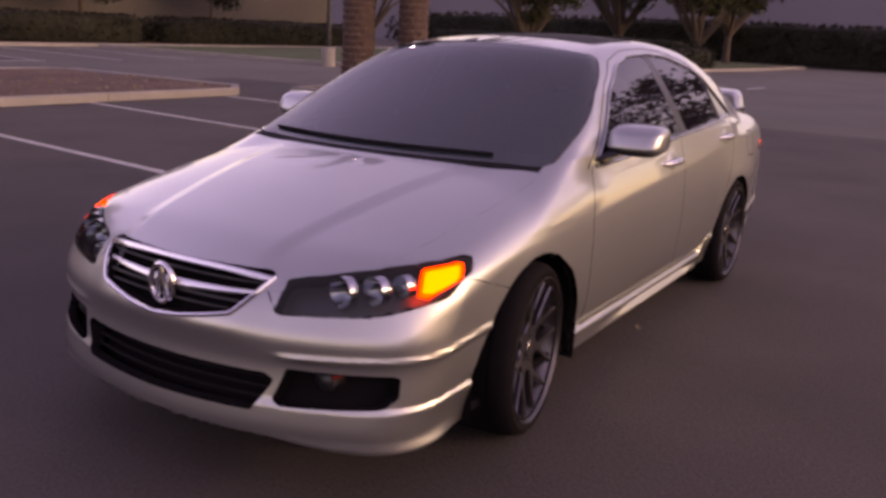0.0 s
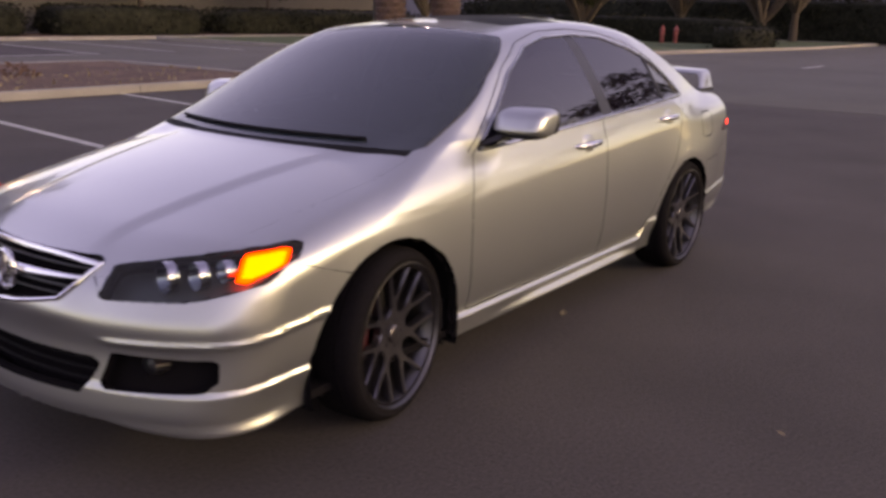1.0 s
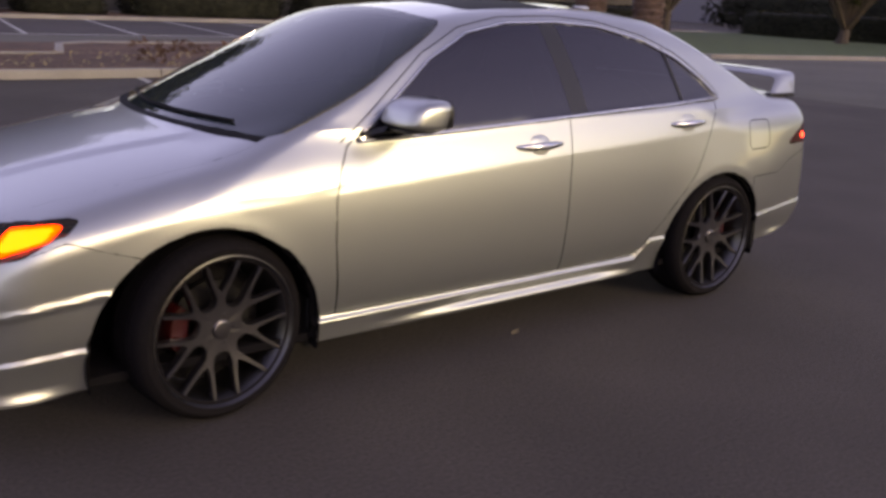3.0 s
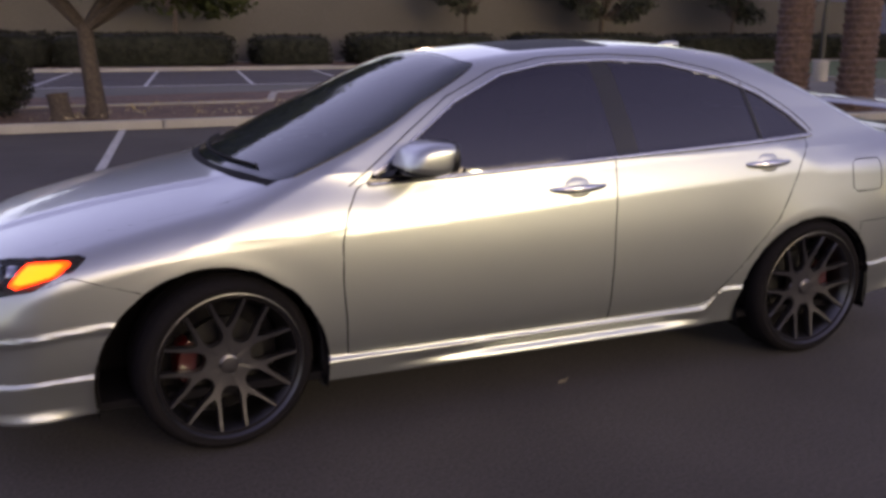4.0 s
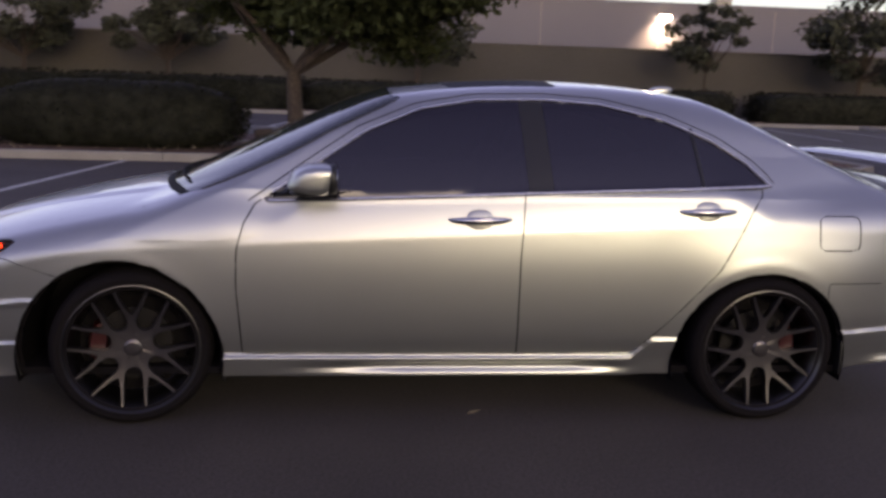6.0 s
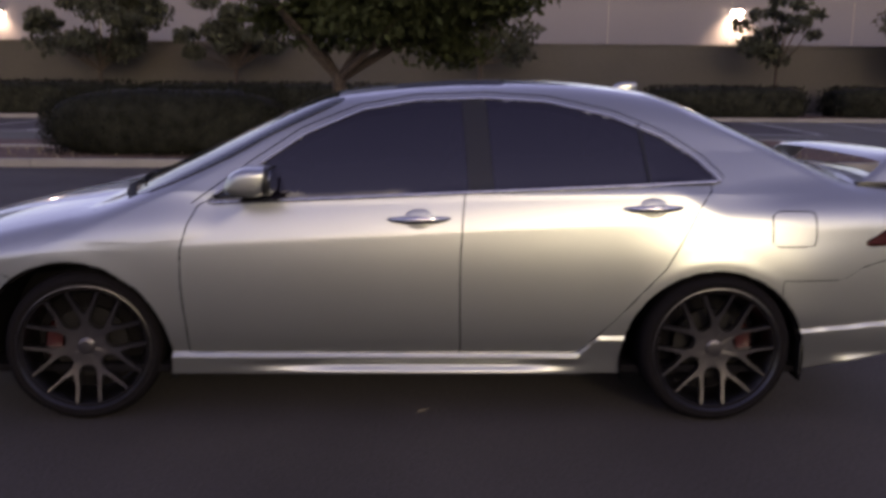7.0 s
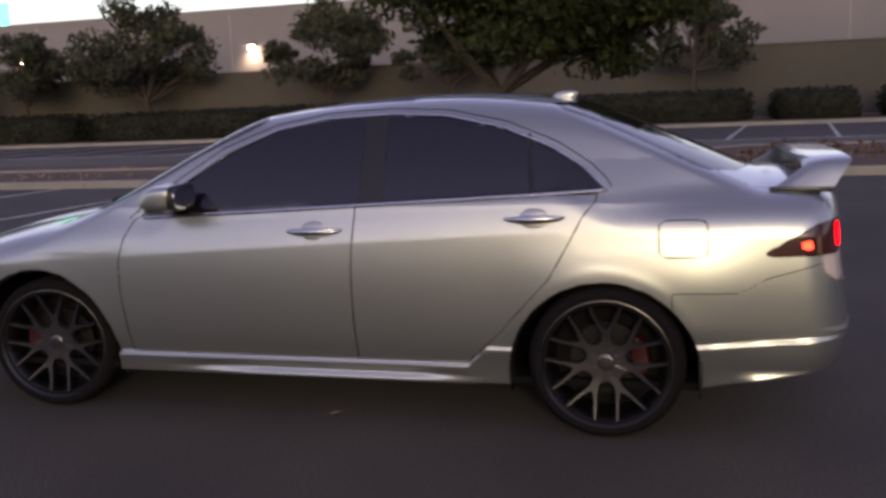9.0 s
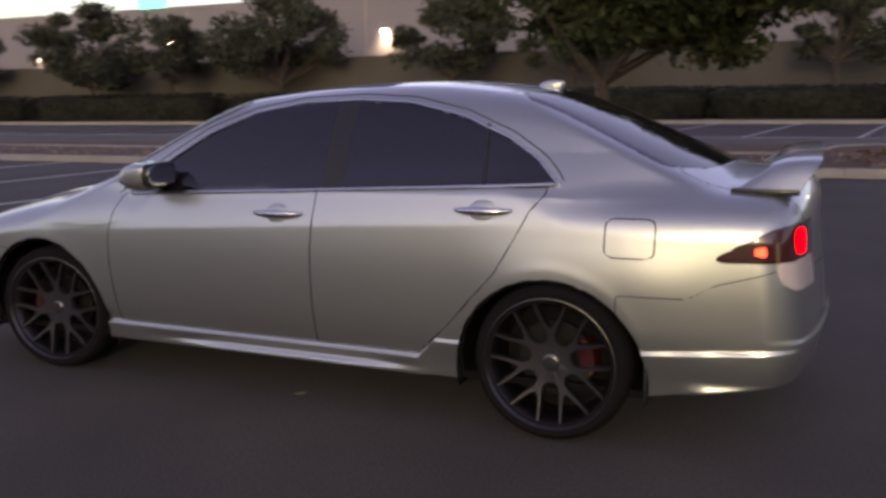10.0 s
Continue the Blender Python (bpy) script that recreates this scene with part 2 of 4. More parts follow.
def form(p):
    """Below nought inside the car's skin."""
    x, y, z = p[..., 0], np.abs(p[..., 1]), p[..., 2]
    zc = crease(x)
    fade = np.clip((x + 1.25) / 0.5, 0, 1) * np.clip((2.45 - x) / 0.4, 0, 1)
    soft = 0.005 + 0.012 * np.clip((x - 1.15) / 0.6, 0, 1)
    lean = soft * np.logaddexp(0, (z - zc) / soft)
    side_y = LOW(z - lean) - lean * (0.24 + 0.5 * lean * fade) + PLAN(x)
    side_y = side_y + 0.008 * np.exp(-(((z - (0.520 - 0.10 * np.clip(-1.75 - x, 0, 0.5))) / 0.012) ** 2)) * np.clip((-1.66 - x) / 0.06, 0, 1)
    # the quarter panel swells over the rear wheel
    side_y = side_y + 0.016 * ease((x - 0.85) / 0.45) * ease((2.05 - x) / 0.4) * (1 - ease((z - 0.62) / 0.28)) * ease((z - 0.30) / 0.2)
    # gentle flares over the wheels
    for cx in (-1.385, 1.325):
        r = np.hypot(x - cx, z - 0.30)
        side_y = side_y + 0.0018 * np.exp(-(((r - 0.402) / 0.030) ** 2))
    # sills and spoiler lips stand out low down
    skirt = step(0.292 + 0.080 * np.clip((x - 0.745) / 0.09, 0, 1) - z, 0.006) * np.clip((x + 1.05) / 0.05, 0, 1) * np.clip((1.0 - x) / 0.05, 0, 1)
    hollow = 0.028 * np.exp(-(((z - 0.243) / 0.020) ** 2)) * np.clip((x + 0.75) / 0.5, 0, 1) * np.clip((0.80 - x) / 0.3, 0, 1)
    side_y = side_y + skirt * (0.027 - 0.9 * hollow) * (1 - 0.6 * ease((x - 0.72) / 0.1))
    end = np.clip((np.abs(x - 0.0) - 1.65) / 0.04, 0, 1)
    lip_z = np.where(x < 0, 0.350 - 0.02 * np.clip((-x - 1.8) / 0.4, 0, 1), 0.405 + 0.07 * np.maximum(x - 1.72, 0))
    lip = step(lip_z - z, 0.005)
    side_y = side_y + end * lip * 0.013
    # the lips' lower edges sweep out
    low_z = np.where(x < 0, 0.245, 0.305)
    sweep = 0.022 * ease((low_z - z) / 0.06) * ease((np.abs(x) - 1.80) / 0.15)
    side_y = side_y + sweep
    top_z = TOP(x) - CROWN(x) * y**2 - 0.10 * y**6
    # the doors rise straight to the glass
    door = ease((x + 0.80) / 0.25) * ease((1.40 - x) / 0.30)
    top_z = top_z + 0.055 * door
    # raised centre of the bonnet
    top_z = top_z + 0.009 * ease((0.50 + 0.16 * (x + 1.2) - y) / 0.08) * ease((-0.95 - x) / 0.2) * ease((x + 2.3) / 0.25)
    nose_x = NOSE(z) + 0.34 * y**2 + 0.25 * y**8 - end * step(0.335 - z, 0.009) * 0.012 - sweep
    beak = 0.016 * step(0.34 - y, 0.05) * step(z - 0.52, 0.03)
    bump_roll = 0.009 * np.exp(-(((z - (0.478 + 0.03 * np.maximum(y - 0.45, 0))) / 0.012) ** 2)) * step(y - 0.44, 0.03)
    nose_x = nose_x - beak - bump_roll
    tail_x = TAIL(z) - 0.12 * y**2 - 0.25 * y**8 + 0.011 * step(0.475 - z, 0.009) + sweep
    f = smax(y - side_y, z - top_z, 0.085 - 0.055 * door + 0.035 * ease((x - 1.25) / 0.6))
    f = smax(f, nose_x - x, 0.10)
    f = smax(f, x - tail_x, 0.09)
    f = smax(f, 0.200 + (0.030 * ease((0.72 - y) / 0.35) - 0.008) * np.clip((-1.75 - x) / 0.2, 0, 1) + 0.17 * np.maximum(x - 1.62, 0) - z, 0.012)
    # glasshouse
    gy = 0.808 - 0.50 * np.maximum(z - 0.98, 0) - 0.42 * np.maximum(z - 1.02, 0) ** 2 - 0.10 * np.clip((x - 1.0) / 0.9, 0, 1.2) * np.clip((z - 0.9) * 4, 0, 1) - 0.012 * np.clip((-0.35 - x) / 0.6, 0, 1) - 0.034 * ease((-0.66 - x) / 0.45) - 0.11 * ease((x - 1.30) / 0.65) * ease((1.26 - z) / 0.40)
    roof = 1.451 - np.where(x < 0.52, 0.080, 0.13) * (x - 0.52) ** 2 - 0.13 * y**2
    screen = -1.27 + (z - 0.97) * 2.12 + 0.34 * y**2 + 0.2 * y**6
    back = 1.235 + (1.38 - z) / 0.44 - 0.38 * y**2
    g = smax(y - gy, z - roof, 0.10)
    g = smax(g, screen - x, 0.07)
    g = smax(g, x - back, 0.07)
    g = np.maximum(np.maximum(g, 0.87 - z), x - 2.0)
    return smin(f, g, 0.035 - 0.020 * ease((y - 0.60) / 0.12) * ease((x + 0.75) / 0.2) * ease((1.25 - x) / 0.2) + 0.085 * ease((y - 0.52) / 0.2) * ease((-0.66 - x) / 0.35) + 0.02 * ease((y - 0.5) / 0.2) * ease((x - 1.2) / 0.4))


def slope(p, e=0.002):
    n = np.stack([form(p + d) - form(p - d) for d in np.eye(3) * e], -1)
    return n / np.maximum(np.linalg.norm(n, axis=-1, keepdims=True), 1e-9)


def settle(p):
    for _ in range(4):
        n = np.stack([form(p + d) - form(p - d) for d in np.eye(3) * 0.001], -1) / 0.002
        p = p - (form(p) / np.maximum((n * n).sum(-1), 0.05))[..., None] * n
    return p


def cast():
    """The half of the skin at y <= 0 as a grid, by rays from the car's spine."""
    a = np.linspace(-90, 90, 1801)
    thick = 1 + 1.6 * np.exp(-(((a - 17) / 11) ** 2)) + 1.6 * np.exp(-(((a + 18) / 9) ** 2))
    total = np.r_[0, np.cumsum((thick[1:] + thick[:-1]) / 2)]
    q = np.radians(np.interp(np.linspace(0, total[-1], 251), total, a))
    rows = []
    a = np.radians(np.linspace(1.0, 90, 80))[:-1]
    for s in a:
        rows.append((-1.35, -math.cos(s), math.sin(s)))
    for x in np.linspace(-1.35, 1.72, 196):
        rows.append((x, 0.0, 1.0))
    for s in a[::-1]:
        rows.append((1.72, math.cos(s), math.sin(s)))
    o = np.array([[(x, 0, 0.56)] * len(q) for x, _, _ in rows])
    d = np.array([np.stack([np.full(len(q), c), -s * np.cos(q), s * np.sin(q)], -1) for _, c, s in rows])
    lo = np.zeros(o.shape[:2])
    hi = np.full(o.shape[:2], 0.06)
    live = np.ones(o.shape[:2], bool)
    for _ in range(44):
        out = form(o + hi[..., None] * d) > 0
        live &= ~out
        lo = np.where(live, hi, lo)
        hi = np.where(live, hi + 0.03, hi)
    for _ in range(14):
        mid = (lo + hi) / 2
        out = form(o + mid[..., None] * d) > 0
        hi, lo = np.where(out, mid, hi), np.where(out, lo, mid)
    p = o + ((lo + hi) / 2)[..., None] * d
    p[:, 0, 1] = p[:, -1, 1] = 0
    nr, nq = p.shape[:2]
    idx = np.arange(nr * nq).reshape(nr, nq)
    A, B, C, D = idx[:-1, :-1], idx[1:, :-1], idx[1:, 1:], idx[:-1, 1:]
    odd = (np.add.outer(np.arange(nr - 1), np.arange(nq - 1)) % 2 == 0)[..., None]
    t1 = np.where(odd, np.stack([A, B, C], -1), np.stack([A, B, D], -1))
    t2 = np.where(odd, np.stack([A, C, D], -1), np.stack([B, C, D], -1))
    return p.reshape(-1, 3), np.concatenate([t1.reshape(-1, 3), t2.reshape(-1, 3)])


def poly(u, v, pts, r=0.0):
    """Signed distance to a polygon (below nought inside), its corners rounded by r."""
    pts = np.array(pts, float)
    if r:
        c = pts.mean(0)
        area = 0.5 * np.sum(pts[:, 0] * np.roll(pts[:, 1], -1) - np.roll(pts[:, 0], -1) * pts[:, 1])
        e = np.roll(pts, -1, 0) - pts
        nrm = np.stack([e[:, 1], -e[:, 0]], -1) / np.linalg.norm(e, axis=1, keepdims=True) * np.sign(area)
        moved = []
        for i in range(len(pts)):
            n0, n1 = nrm[i - 1], nrm[i]
            k = n0 + n1
            moved.append(pts[i] - k * r / max(0.35, 1 + n0 @ n1))
        pts = np.array(moved)
    d = np.full(u.shape, 1e9)
    s = np.ones(u.shape)
    for (ax, ay), (bx, by) in zip(pts, np.roll(pts, 1, 0)):
        ex, ey, wx, wy = bx - ax, by - ay, u - ax, v - ay
        h = np.clip((wx * ex + wy * ey) / (ex * ex + ey * ey), 0, 1)
        d = np.minimum(d, np.hypot(wx - ex * h, wy - ey * h))
        c1, c2, c3 = v >= ay, v < by, ex * wy > ey * wx
        s = np.where((c1 & c2 & c3) | (~c1 & ~c2 & ~c3), -s, s)
    return s * d - r


WINDOW = [(-0.815, 0.938), (-0.59, 1.089), (-0.404, 1.212), (-0.172, 1.308), (0.068, 1.350), (0.365, 1.360), (0.622, 1.346), (0.89, 1.288), (1.10, 1.205), (1.24, 1.12), (1.335, 1.03), (1.31, 1.022), (0.265, 0.992), (-0.30, 0.962)]


def wrap_front(p):
    return np.abs(p[:, 1]) + (p[:, 0] + 2.25)


def wrap_back(p):
    return np.abs(p[:, 1]) + (2.25 - p[:, 0])


def regions():
    """Name, signed distance and where it holds, in the order of cutting."""
    side = lambda p: np.abs(p[:, 1]) > 0.45
    out = []
    out.append(("arch", lambda p: np.hypot(p[:, 0] + 1.385, p[:, 2] - 0.285) - 0.408, lambda p: (np.abs(p[:, 1]) > 0.42) & (p[:, 2] < 0.8)))
    out.append(("arch", lambda p: np.hypot(p[:, 0] - 1.325, p[:, 2] - 0.275) - 0.392, lambda p: (np.abs(p[:, 1]) > 0.42) & (p[:, 2] < 0.8)))
    out.append(("windscreen", lambda p: smax(smax((p[:, 0] + 1.078 - 2.11 * (p[:, 2] - 0.966) - 2.0 * (p[:, 2] - 0.966) * np.maximum(1.21 - p[:, 2], 0)) * 0.42, p[:, 2] - 1.397 + 0.13 * p[:, 1] ** 2, 0.012), 0.966 - 0.015 * p[:, 1] ** 2 - p[:, 2], 0.012), lambda p: (p[:, 0] < -0.1) & (p[:, 2] > 0.9)))
    glass_d = lambda p: poly(p[:, 0], p[:, 2], WINDOW, 0.012)
    post = lambda p: poly(p[:, 0], p[:, 2], [(0.285, 0.90), (0.392, 0.90), (0.352, 1.45), (0.248, 1.45)])
    out.append(("door_post", lambda p: np.maximum(glass_d(p), post(p)), side))
    out.append(("front_glass", lambda p: np.maximum(glass_d(p), p[:, 0] - 0.32), side))
    out.append(("quarter_glass", lambda p: np.maximum(glass_d(p), 1.031 - 0.12 * (p[:, 2] - 1.0) - p[:, 0]), side))
    out.append(("side_glass", glass_d, side))
    out.append(("rear_glass", lambda p: poly(np.abs(p[:, 1]), p[:, 2], [(-0.3, 1.075), (0.45, 1.075), (0.62, 1.095), (0.575, 1.20), (0.50, 1.36), (0.42, 1.388), (-0.3, 1.40)], 0.02), lambda p: p[:, 0] > 0.85))
    out.append(("sunroof", lambda p: poly(p[:, 0], np.abs(p[:, 1]), [(-0.05, -0.3), (0.45, -0.3), (0.45, 0.44), (-0.03, 0.42)], 0.03), lambda p: p[:, 2] > 1.33))
    out.append(("amber_bulb", lambda p: poly(wrap_front(p), p[:, 2], [(1.012, 0.669), (1.042, 0.732), (1.212, 0.744), (1.188, 0.708)], 0.006), lambda p: (p[:, 0] < -1.6) & (p[:, 2] > 0.5)))
    out.append(("indicator", lambda p: poly(wrap_front(p), p[:, 2], [(0.985, 0.653), (1.025, 0.740), (1.235, 0.752), (1.212, 0.708)], 0.006), lambda p: (p[:, 0] < -1.6) & (p[:, 2] > 0.5)))
    out.append(("headlight", lambda p: poly(wrap_front(p), p[:, 2], [(0.405, 0.600), (0.80, 0.615), (1.12, 0.662), (1.262, 0.722), (1.285, 0.765), (1.05, 0.752), (0.75, 0.728), (0.47, 0.695)], 0.008), lambda p: (p[:, 0] < -1.6) & (p[:, 2] > 0.5)))
    out.append(("grille", lambda p: poly(np.abs(p[:, 1]), p[:, 2], [(-0.2, 0.548), (0.0, 0.548), (0.28, 0.592), (0.375, 0.70), (0.34, 0.712), (-0.3, 0.705)], 0.01), lambda p: (p[:, 0] < -2.1)))
    out.append(("intake", lambda p: poly(np.abs(p[:, 1]), p[:, 2], [(-0.2, 0.30), (0.37, 0.305), (0.44, 0.42), (-0.2, 0.42)], 0.02), lambda p: (p[:, 0] < -2.0)))
    out.append(("fog_recess", lambda p: poly(np.abs(p[:, 1]), p[:, 2], [(0.425, 0.328), (0.74, 0.342), (0.768, 0.375), (0.768, 0.442), (0.465, 0.442)], 0.012), lambda p: (p[:, 0] < -1.9)))
    rear = lambda p: (p[:, 0] > 1.7) & (p[:, 2] > 0.6)
    out.append(("tail_spot", lambda p: poly(wrap_back(p), p[:, 2], [(0.926, 0.792), (0.972, 0.792), (0.972, 0.832), (0.926, 0.832)], 0.004), rear))
    out.append(("tail_lit", lambda p: poly(wrap_back(p), p[:, 2], [(0.605, 0.790), (0.745, 0.790), (0.745, 0.885), (0.605, 0.885)], 0.04), rear))
    out.append(("tail_clear", lambda p: poly(wrap_back(p), p[:, 2], [(0.46, 0.655), (0.76, 0.660), (0.865, 0.700), (0.895, 0.772), (0.46, 0.772)], 0.03), rear))
    out.append(("tail_lamp", lambda p: poly(wrap_back(p), p[:, 2], [(0.50, 0.76), (0.78, 0.772), (1.125, 0.775), (1.00, 0.845), (0.90, 0.885), (0.80, 0.900), (0.50, 0.905)], 0.01), lambda p: (p[:, 0] > 1.7) & (p[:, 2] > 0.6)))
    out.append(("fuel_door", lambda p: poly(p[:, 0], p[:, 2], [(1.548, 0.768), (1.735, 0.768), (1.735, 0.914), (1.548, 0.914)], 0.03), side))
    door_f = [(-0.828, 1.6), (-0.84, 0.935), (-0.889, 0.846), (-0.916, 0.744), (-0.919, 0.584), (-0.907, 0.445), (-0.899, 0.300), (0.248, 0.300), (0.244, 0.495), (0.244, 0.715), (0.255, 0.883), (0.263, 0.994), (0.30, 1.6)]
    door_r = [(0.22, 0.994), (0.22, 0.883), (0.20, 0.715), (0.20, 0.495), (0.20, 0.300), (0.745, 0.300), (0.895, 0.441), (0.989, 0.549), (1.106, 0.677), (1.193, 0.829), (1.245, 0.93), (1.32, 1.02), (0.8, 1.008)]
    belt = lambda p: 0.973 + 0.0437 * p[:, 0]
    out.append(("front_door", lambda p: np.maximum(poly(p[:, 0], p[:, 2], door_f), p[:, 2] - belt(p) - 0.006), lambda p: side(p) & (p[:, 2] < 1.1)))
    out.append(("rear_door", lambda p: poly(p[:, 0], p[:, 2], door_r), side))
    out.append(("front_bumper", lambda p: np.maximum.reduce([p[:, 2] - np.interp(wrap_front(p), [0.0, 0.375, 0.405, 0.8, 1.12, 1.27, 1.5, 1.7], [0.708, 0.70, 0.600, 0.615, 0.662, 0.700, 0.626, 0.622]), p[:, 0] + 1.40]), lambda p: p[:, 0] < -1.3))
    out.append(("bonnet", lambda p: np.maximum.reduce([np.abs(p[:, 1]) - np.interp(p[:, 0], [-2.3, -2.0, -1.75, -1.05], [0.50, 0.655, 0.69, 0.735]), p[:, 0] + 1.318 - 0.31 * p[:, 1] ** 2]), lambda p: (p[:, 0] < -0.9) & (p[:, 2] > 0.66)))
    out.append(("cowl", lambda p: np.maximum(np.abs(p[:, 1]) - 0.715, p[:, 0] + 0.9), lambda p: (p[:, 0] < -0.85) & (p[:, 0] > -1.45) & (p[:, 2] > 0.90) & (np.abs(p[:, 1]) < 0.75)))
    out.append(("rear_bumper", lambda p: np.maximum.reduce([p[:, 2] - np.interp(wrap_back(p), [0.0, 0.5, 0.78, 1.13, 1.25], [0.70, 0.72, 0.765, 0.68, 0.625]), 1.60 - p[:, 0]]), lambda p: p[:, 0] > 1.4))
    out.append(("boot_lid", lambda p: np.maximum.reduce([np.abs(p[:, 1]) - np.interp(p[:, 0], [1.8, 2.2, 2.3], [0.60, 0.63, 0.62]), 1.86 - p[:, 0] - 0.25 * p[:, 1] ** 2]), lambda p: (p[:, 0] > 1.6) & (p[:, 2] > 0.68)))
    return out


def cut_skin():
    P, T = cast()
    E = np.unique(np.sort(np.concatenate([T[:, [0, 1]], T[:, [1, 2]], T[:, [2, 0]]]), axis=1), axis=0)
    locked = np.zeros(len(P), bool)
    label = np.full(len(T), "", dtype=object)

    def snap(dist, mask, lock=True):
        ok = mask(P)
        d = np.where(ok, dist(P), 1.0)
        # a vertex very near the line goes onto it
        for rnd in range(2):
            a, b = d[E[:, 0]], d[E[:, 1]]
            cross = (a * b < 0) & ok[E[:, 0]] & ok[E[:, 1]]
            es, a, b = E[cross], a[cross], b[cross]
            t = a / (a - b)
            pick_a = np.where(locked[es[:, 0]] == locked[es[:, 1]], t < 0.5, ~locked[es[:, 0]])
            v = np.where(pick_a, es[:, 0], es[:, 1])
            target = P[es[:, 0]] + (P[es[:, 1]] - P[es[:, 0]]) * t[:, None]
            far = np.where(pick_a, t, 1 - t)
            order = np.argsort(-far)
            free = ~locked[v[order]]
            seam = np.abs(P[v[order], 1]) < 1e-6
            P[v[order][free]] = target[order][free]
            P[v[order][free & seam], 1] = 0
            moved = np.unique(v[order][free])
            s = settle(P[moved])
            s[np.abs(P[moved, 1]) < 1e-6, 1] = 0
            P[moved] = s
            d[v] = 0
            if rnd == 0:
                hold.append(moved)
        return d

    hold = []
    for name, dist, mask in regions():
        hold.clear()
        d = snap(dist, mask)
        inside = (d[T].sum(1) < 0) & mask(P[T].mean(1)) & (label == "")
        label[inside] = name
        for m in hold:
            locked[m] = True
    label[label == ""] = "shell"
    return P, T, label


def islands(t, n):
    """The island that each triangle belongs to."""
    lab = np.arange(n)
    while True:
        low = lab[t].min(1)
        nxt = lab.copy()
        for c in range(3):
            np.minimum.at(nxt, t[:, c], low)
        nxt = nxt[nxt]
        if (nxt == lab).all():
            return lab[t[:, 0]]
        lab = nxt


def skin_mesh(name, P, N, T, keep, mat, both=True, side=-1, gap=0.0028, deep=0.012):
    """A panel of the skin: its gap drawn in at the rim, the rim turned in. Slivers are left out."""
    t = T[keep]
    isle = islands(t, len(P))
    ids, count = np.unique(isle, return_counts=True)
    t = t[np.isin(isle, ids[count > 0.12 * count.max()])]
    used, inv = np.unique(t, return_inverse=True)
    p, n, t = P[used], N[used], inv.reshape(-1, 3)
    mir = np.array([1, -1, 1])
    if both:
        k = len(p)
        p2, n2 = p * mir, n * mir
        remap = np.arange(k) + k
        seam = np.abs(p[:, 1]) < 1e-6
        remap[seam] = np.arange(k)[seam]
        n[seam, 1] = 0
        t = np.concatenate([t, remap[t][:, ::-1]])
        p, n = np.concatenate([p, p2]), np.concatenate([n, n2])
    elif side > 0:
        p, n, t = p * mir, n * mir, t[:, ::-1]
    n = n / np.maximum(np.linalg.norm(n, axis=1, keepdims=True), 1e-9)
    fn = np.cross(p[t[:, 1]] - p[t[:, 0]], p[t[:, 2]] - p[t[:, 0]])
    flip = (fn * n[t].sum(1)).sum(1) < 0
    t[flip] = t[flip][:, ::-1]
    # border edges
    e = np.concatenate([t[:, [0, 1]], t[:, [1, 2]], t[:, [2, 0]]])
    key = np.sort(e, 1)
    _, first, count = np.unique(key, axis=0, return_index=True, return_counts=True)
    rim = e[first[count == 1]]
    inward = np.zeros_like(p)
    way = np.cross(n[rim].mean(1), p[rim[:, 1]] - p[rim[:, 0]])
    way /= np.maximum(np.linalg.norm(way, axis=1, keepdims=True), 1e-9)
    for c in (0, 1):
        np.add.at(inward, rim[:, c], way)
    ln = np.linalg.norm(inward, axis=1, keepdims=True)
    p = p + np.where(ln > 0, inward / np.maximum(ln, 1e-9), 0) * gap
    verts, norms, faces = [p], [n], [t]
    if deep:
        ids = np.unique(rim)
        at = np.full(len(p), -1)
        at[ids] = len(p) + np.arange(len(ids))
        verts.append(p[ids] - n[ids] * deep)
        io = np.where(ln > 0, inward / np.maximum(ln, 1e-9), 0)[ids]
        norms.append(-io)
        a, b = rim[:, 0], rim[:, 1]
        faces.append(np.stack([b, a, at[a]], -1))
        faces.append(np.stack([b, at[a], at[b]], -1))
    verts, norms, faces = np.concatenate(verts), np.concatenate(norms), np.concatenate(faces)
    me = bpy.data.meshes.new(name)
    me.from_pydata(verts.tolist(), [], faces.tolist())
    me.materials.append(mat)
    # turned-in rims of painted panels are blackened, drawing the gaps' shade
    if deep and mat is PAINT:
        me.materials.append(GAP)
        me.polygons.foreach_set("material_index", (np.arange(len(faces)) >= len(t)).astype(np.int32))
    me.shade_smooth()
    me.normals_split_custom_set_from_vertices(norms.tolist())
    return me


car = new("sedan_car")
tagged(car, "silver four-door sedan with lit amber indicators, parked on asphalt", "car")
SKIN_P, SKIN_T, SKIN_L = cut_skin()
SKIN_N = slope(SKIN_P)


def panel(name, where, mat, both, side=-1, label="", gap=0.0028, deep=0.012, parent=None):
    ob = new(name, skin_mesh(name, SKIN_P.copy(), SKIN_N.copy(), SKIN_T, SKIN_L == where, mat, both, side, gap, deep))
    ob.parent = parent or car
    if label:
        tagged(ob, label=label)
    return ob


def panel_under(name, wheres, mat, both, side=-1, offset=-0.02, parent=None, label="", gap=-0.012, deep=0.0):
    """The same stretch of skin set back below the outer one."""
    ob = new(name, skin_mesh(name, SKIN_P + SKIN_N * offset, SKIN_N.copy(), SKIN_T, np.isin(SKIN_L, wheres), mat, both, side, gap, deep))
    ob.parent = parent or car
    if label:
        tagged(ob, label=label)
    return ob


